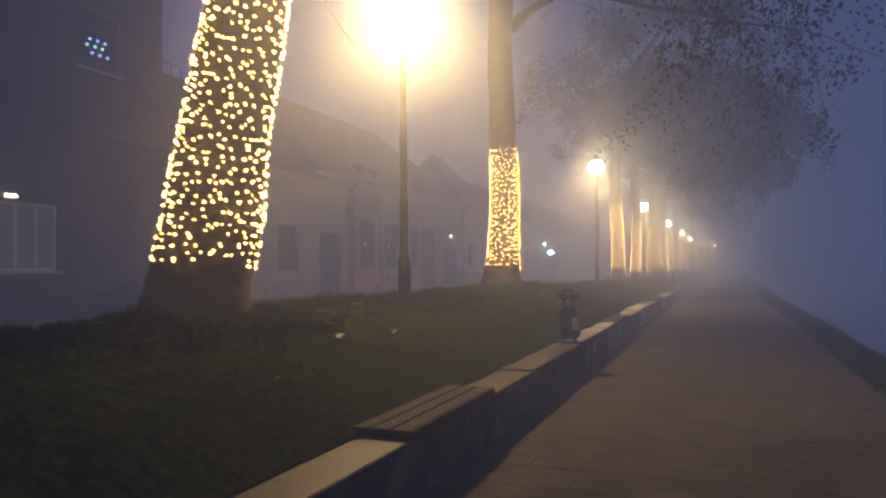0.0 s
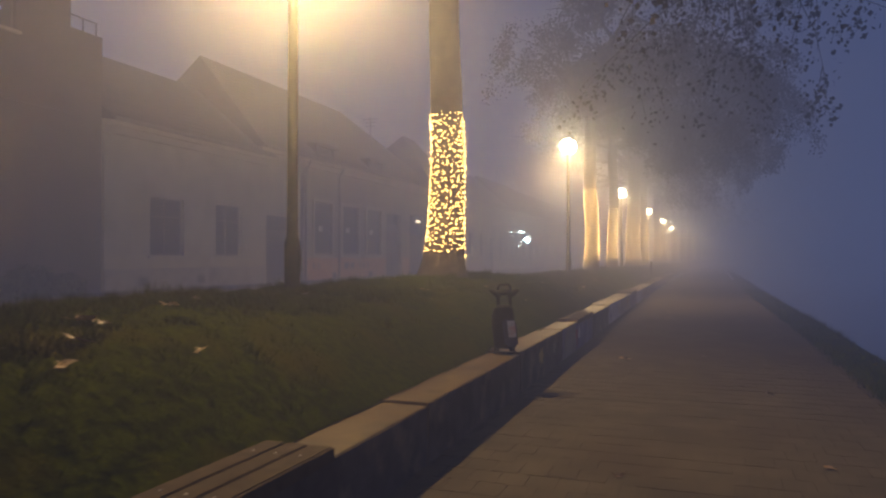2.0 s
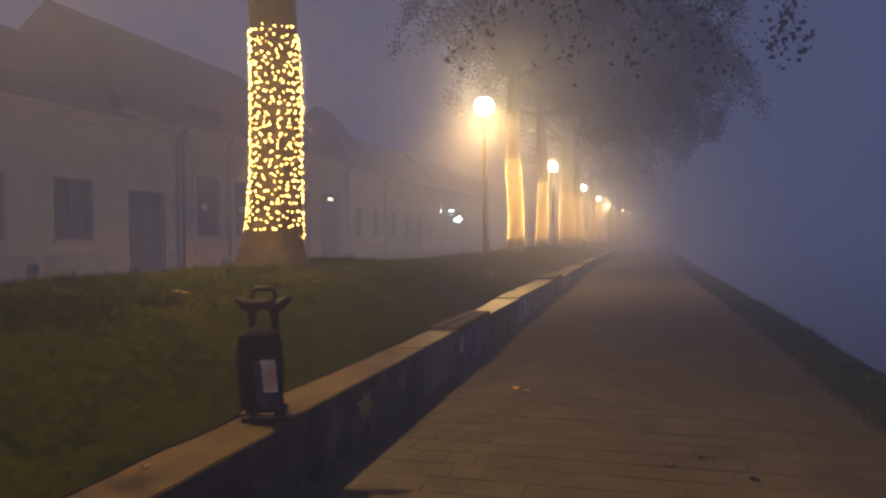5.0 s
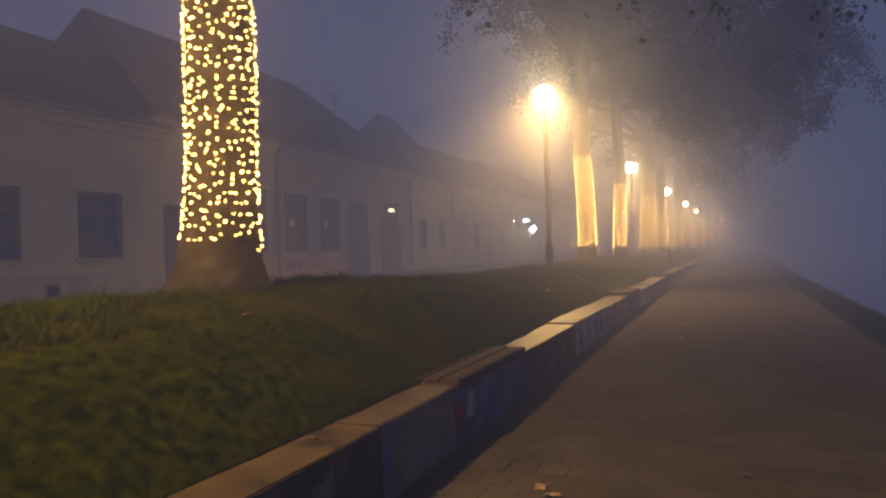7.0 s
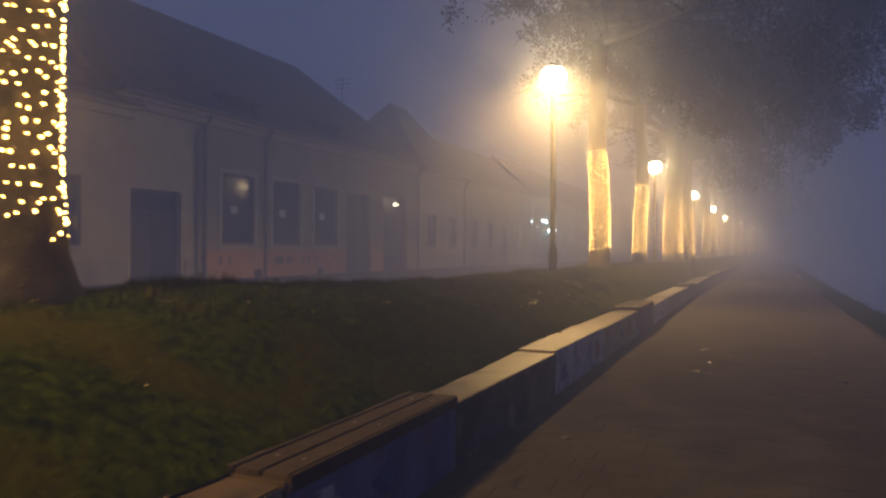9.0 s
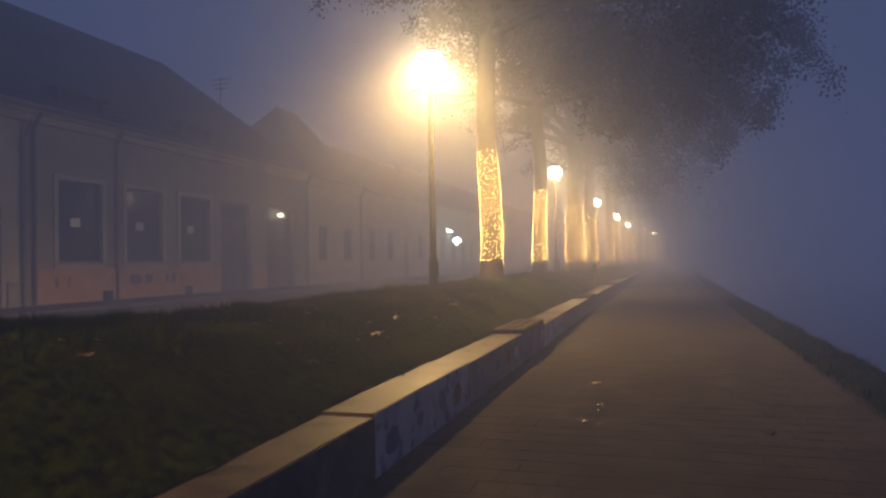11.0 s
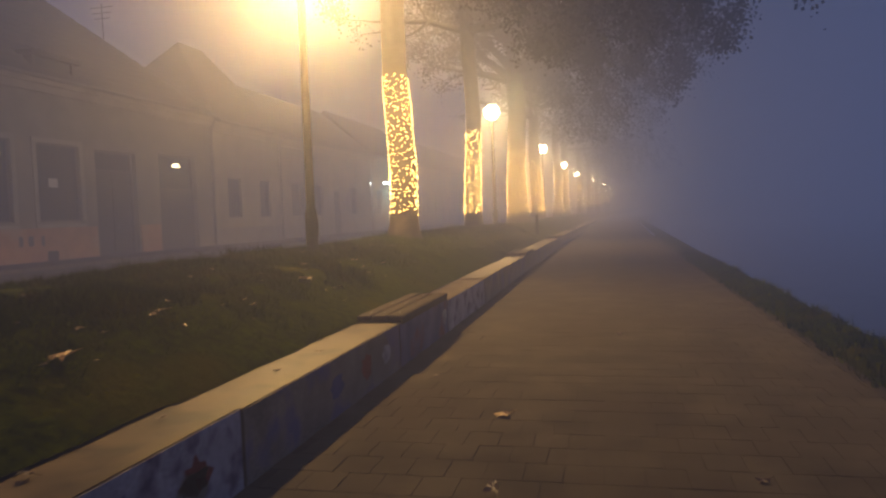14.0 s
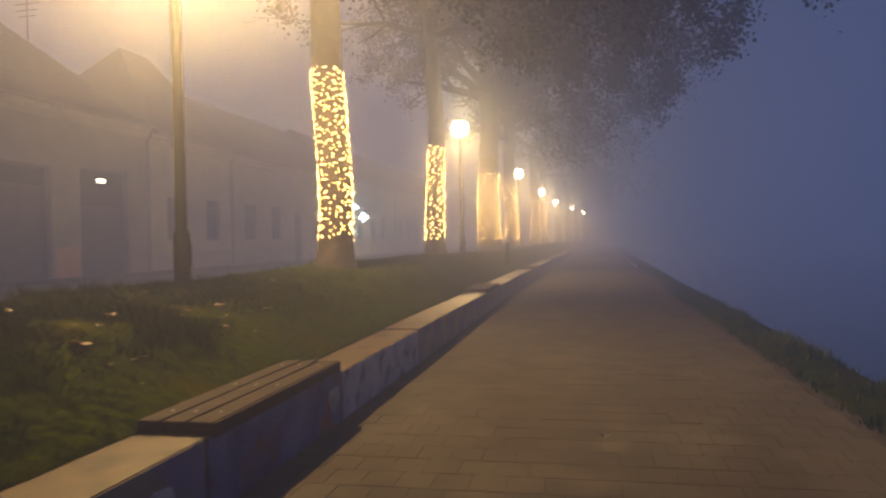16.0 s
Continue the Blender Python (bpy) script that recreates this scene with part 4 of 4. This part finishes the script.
for x in (-0.085, 0.085):
    part("post", tube([(x, 0.06, 0.02), (x, 0.06, 0.55), (x * 0.9, 0.06, 0.66), (x * 0.95, 0.06, 0.74)], [0.02, 0.019, 0.026, 0.034], 10), PLASTIC, tb, smooth=True)
    part("foot", tube([(x, 0.05, 0.0), (x, 0.05, 0.035)], [0.032, 0.028], 10), PLASTIC, tb)
    wheel = part("wheel", tube([(x * 1.35 - 0.02, 0.10, 0.055), (x * 1.35 + 0.02, 0.10, 0.055)], [0.055, 0.055], 16), PLASTIC, tb)
    part("hub", tube([(x * 1.35 - 0.023, 0.10, 0.055), (x * 1.35 + 0.023, 0.10, 0.055)], [0.026, 0.026], 12), HUB, wheel, "dull red hub")
    s = 1 if x > 0 else -1
    bm = tube([(s * 0.045, 0.06, 0.69), (s * 0.11, 0.06, 0.735), (s * 0.16, 0.06, 0.765), (s * 0.195, 0.06, 0.772)], [0.032, 0.042, 0.03, 0.012], 12)
    part("grip", bm, PLASTIC, tb, smooth=True)
part("base_plate", block(((-0.135, -0.05, 0.022), (0.135, 0.10, 0.045)), bevel=0.008), PLASTIC, tb)
part("crossbar", tube([(-0.1, 0.06, 0.742), (0.1, 0.06, 0.742)], [0.036, 0.036], 10), PLASTIC, tb, smooth=True)
part("top_handle", tube([(-0.082, 0.06, 0.75), (-0.078, 0.06, 0.81), (-0.055, 0.06, 0.838), (0.055, 0.06, 0.838), (0.078, 0.06, 0.81), (0.082, 0.06, 0.75)], [0.017] * 6, 10), PLASTIC, tb, smooth=True)

# thin marker post in the lawn further along
po = thing("bollard", "short dark post at the lawn edge beside the wall", "bollard", at=(-2.95, 50.0, 0.4))
part("post", lathe(((0.06, -0.1), (0.06, 0.85), (0.05, 0.9)), 12), POLE, po, smooth=True)
part("cap", lathe(((0.07, 0.86), (0.07, 0.92), (0.03, 0.96)), 12), POLE, po)


# ---- fallen leaves ----
def leaf_mesh(size, seed, material):
    r = random.Random(seed)
    bm = bmesh.new()
    mid = bm.verts.new((0, 0, 0.012 * size / 0.1))
    ring = []
    for i in range(14):
        a = 2 * math.pi * i / 14
        lobed = (1.0 if i % 3 == 0 else 0.55) * r.uniform(0.8, 1.15) * (1.15 if abs(a - math.pi) > 1 else 0.75)
        q = size * 0.5 * lobed
        ring.append(bm.verts.new((q * math.cos(a), q * math.sin(a), r.uniform(0.0, 0.22) * size)))
    for i in range(14):
        bm.faces.new((mid, ring[i], ring[(i + 1) % 14]))
    vs = tube([(-size * 0.3, 0, 0.01), (-size * 0.62, 0.02, 0.02)], [0.004, 0.003], 4, bm)
    return mesh_of("fallen_leaf", vs, material)


PALE = [leaf_mesh(0.13 + 0.02 * i, 70 + i, FALLEN) for i in range(4)]
WET = [leaf_mesh(0.11 + 0.02 * i, 90 + i, FALLEN_DARK) for i in range(3)]
leaf_r = random.Random(5)


def fallen_leaf(x, y, z, kinds, where, scale=1.0):
    ob = new("fallen_leaf", leaf_r.choice(kinds))
    ob.location = (x, y, z)
    ob.rotation_euler = (leaf_r.uniform(-0.25, 0.25), leaf_r.uniform(-0.25, 0.25), leaf_r.uniform(0, 6.28))
    ob.scale = (scale,) * 3
    dry = "pale dry" if kinds is PALE else "dark wet"
    tagged(ob, f"{dry} curled plane leaf lying on the {where}", "leaf", "fallen leaves")


for x, y in ((-3.61, 6.48), (-3.31, 4.99), (-2.86, 2.95), (-3.52, 7.57), (-4.28, 8.2), (-4.2, 7.22), (-3.9, 6.9), (-2.95, 13.4), (-3.29, 16.77), (-3.8, 15.89), (-2.95, 19.62), (-3.2, 22.6),
             (-3.0, 15.5), (-2.96, 23.0), (-3.3, 24.4), (-4.2, 17.9), (-3.56, 28.5), (-3.7, 20.4), (-3.2, 18.2), (-4.1, 13.7)):
    fallen_leaf(x, y, lawn_height(x, y) + 0.035, PALE, "grass", 1.15)
for i in range(46):
    x, y = leaf_r.uniform(-4.6, -2.9), leaf_r.uniform(2, 34)
    pale = leaf_r.random() < 0.45
    fallen_leaf(x, y, lawn_height(x, y) + 0.03, PALE if pale else WET, "grass", leaf_r.uniform(0.5, 0.9))
for i in range(70):
    x, y = leaf_r.uniform(-4.6, -2.95), leaf_r.uniform(18.5, 31)
    fallen_leaf(x, y, lawn_height(x, y) + 0.045, PALE, "grass", leaf_r.uniform(0.28, 0.5))
for x, y, pale in ((-0.76, 24.75, 0), (-0.88, 23.97, 1), (0.73, 25.05, 0), (0.85, 23.84, 0), (-1.75, 27.49, 0), (0.24, 13.52, 0), (0.48, 13.77, 0), (0.8, 13.32, 0), (-0.65, 9.19, 0), (0.99, 10.02, 1),
                   (0.02, 16.56, 0), (-0.7, 23.91, 0), (-1.67, 19.97, 0), (-1.73, 18.78, 0), (-1.21, 15.78, 1), (-1.31, 15.94, 1), (0.01, 29.84, 0), (-0.9, 26.2, 1)):
    fallen_leaf(x, y, pave(y) + 0.004, PALE if pale else WET, "paving", 0.85)
for x, y in ((-2.45, 26.3), (-2.5, 25.6), (-2.6, 23.4), (-2.55, 24.3), (-2.5, 14.9), (-2.6, 13.2), (-2.6, 16.3), (-2.62, 20.2), (-2.66, 11.8), (-2.55, 11.2)):
    fallen_leaf(x, y, WALL_TOP + rise(y) + 0.008, WET, "wall top", 0.6)

# ---- paving ----
promenade = thing("promenade", "damp brownish concrete block paving of the riverside promenade", "paving", kind="structure")
PW, PL = 0.236, 0.30
bm = block(((-PW / 2 + 0.0022, -PL / 2 + 0.0022, -0.045), (PW / 2 - 0.0022, PL / 2 - 0.0022, 0.0)))
for v in bm.verts:
    if v.co.z > -0.01:
        v.co.x *= 0.994
        v.co.y *= 0.995
paver = mesh_of("paver", bm, PAVER)
cube_v, cube_f = [v.co.copy() for v in paver.vertices], [tuple(p.vertices) for p in paver.polygons]
verts, faces, made = [], [], 0
pr = random.Random(8)
for j in range(-16, 170):
    y = j * PL + PL / 2
    for i in range(20):
        x = 1.98 - i * PW - (PW / 2 if j % 2 else 0)
        if x < WALL_FACE + 0.06:
            continue
        p = Vector((x + swing(y), y, pave(y) + pr.uniform(-0.0015, 0.001)))
        if 20.9 < y < 26.1 and x < 1.8 and made < 300:
            ob = new("paver", paver)
            ob.location, ob.parent = p, promenade
            ob.rotation_euler = (pr.uniform(-0.003, 0.003), pr.uniform(-0.003, 0.003), pr.uniform(-0.006, 0.006))
            made += 1
        else:
            n = len(verts)
            turn = pr.uniform(-0.006, 0.006)
            verts += [Vector((v.x - turn * v.y, v.y + turn * v.x, v.z + pr.uniform(-0.0005, 0.0005))) + p for v in cube_v]
            faces += [tuple(k + n for k in f) for f in cube_f]
raw("pavers", verts, faces, PAVER_FAR, promenade, "", "stuff")
bm = strip(WALL_FACE + 0.01, 1.98, pave(60) - 0.045, pave(60), (51, 60, 72.6, 82, 93, 103, 113.5, 124, 134, 144, 154, 176, 200, 260, 320))
part("far_paving", bm, PAVER_FAR, promenade)
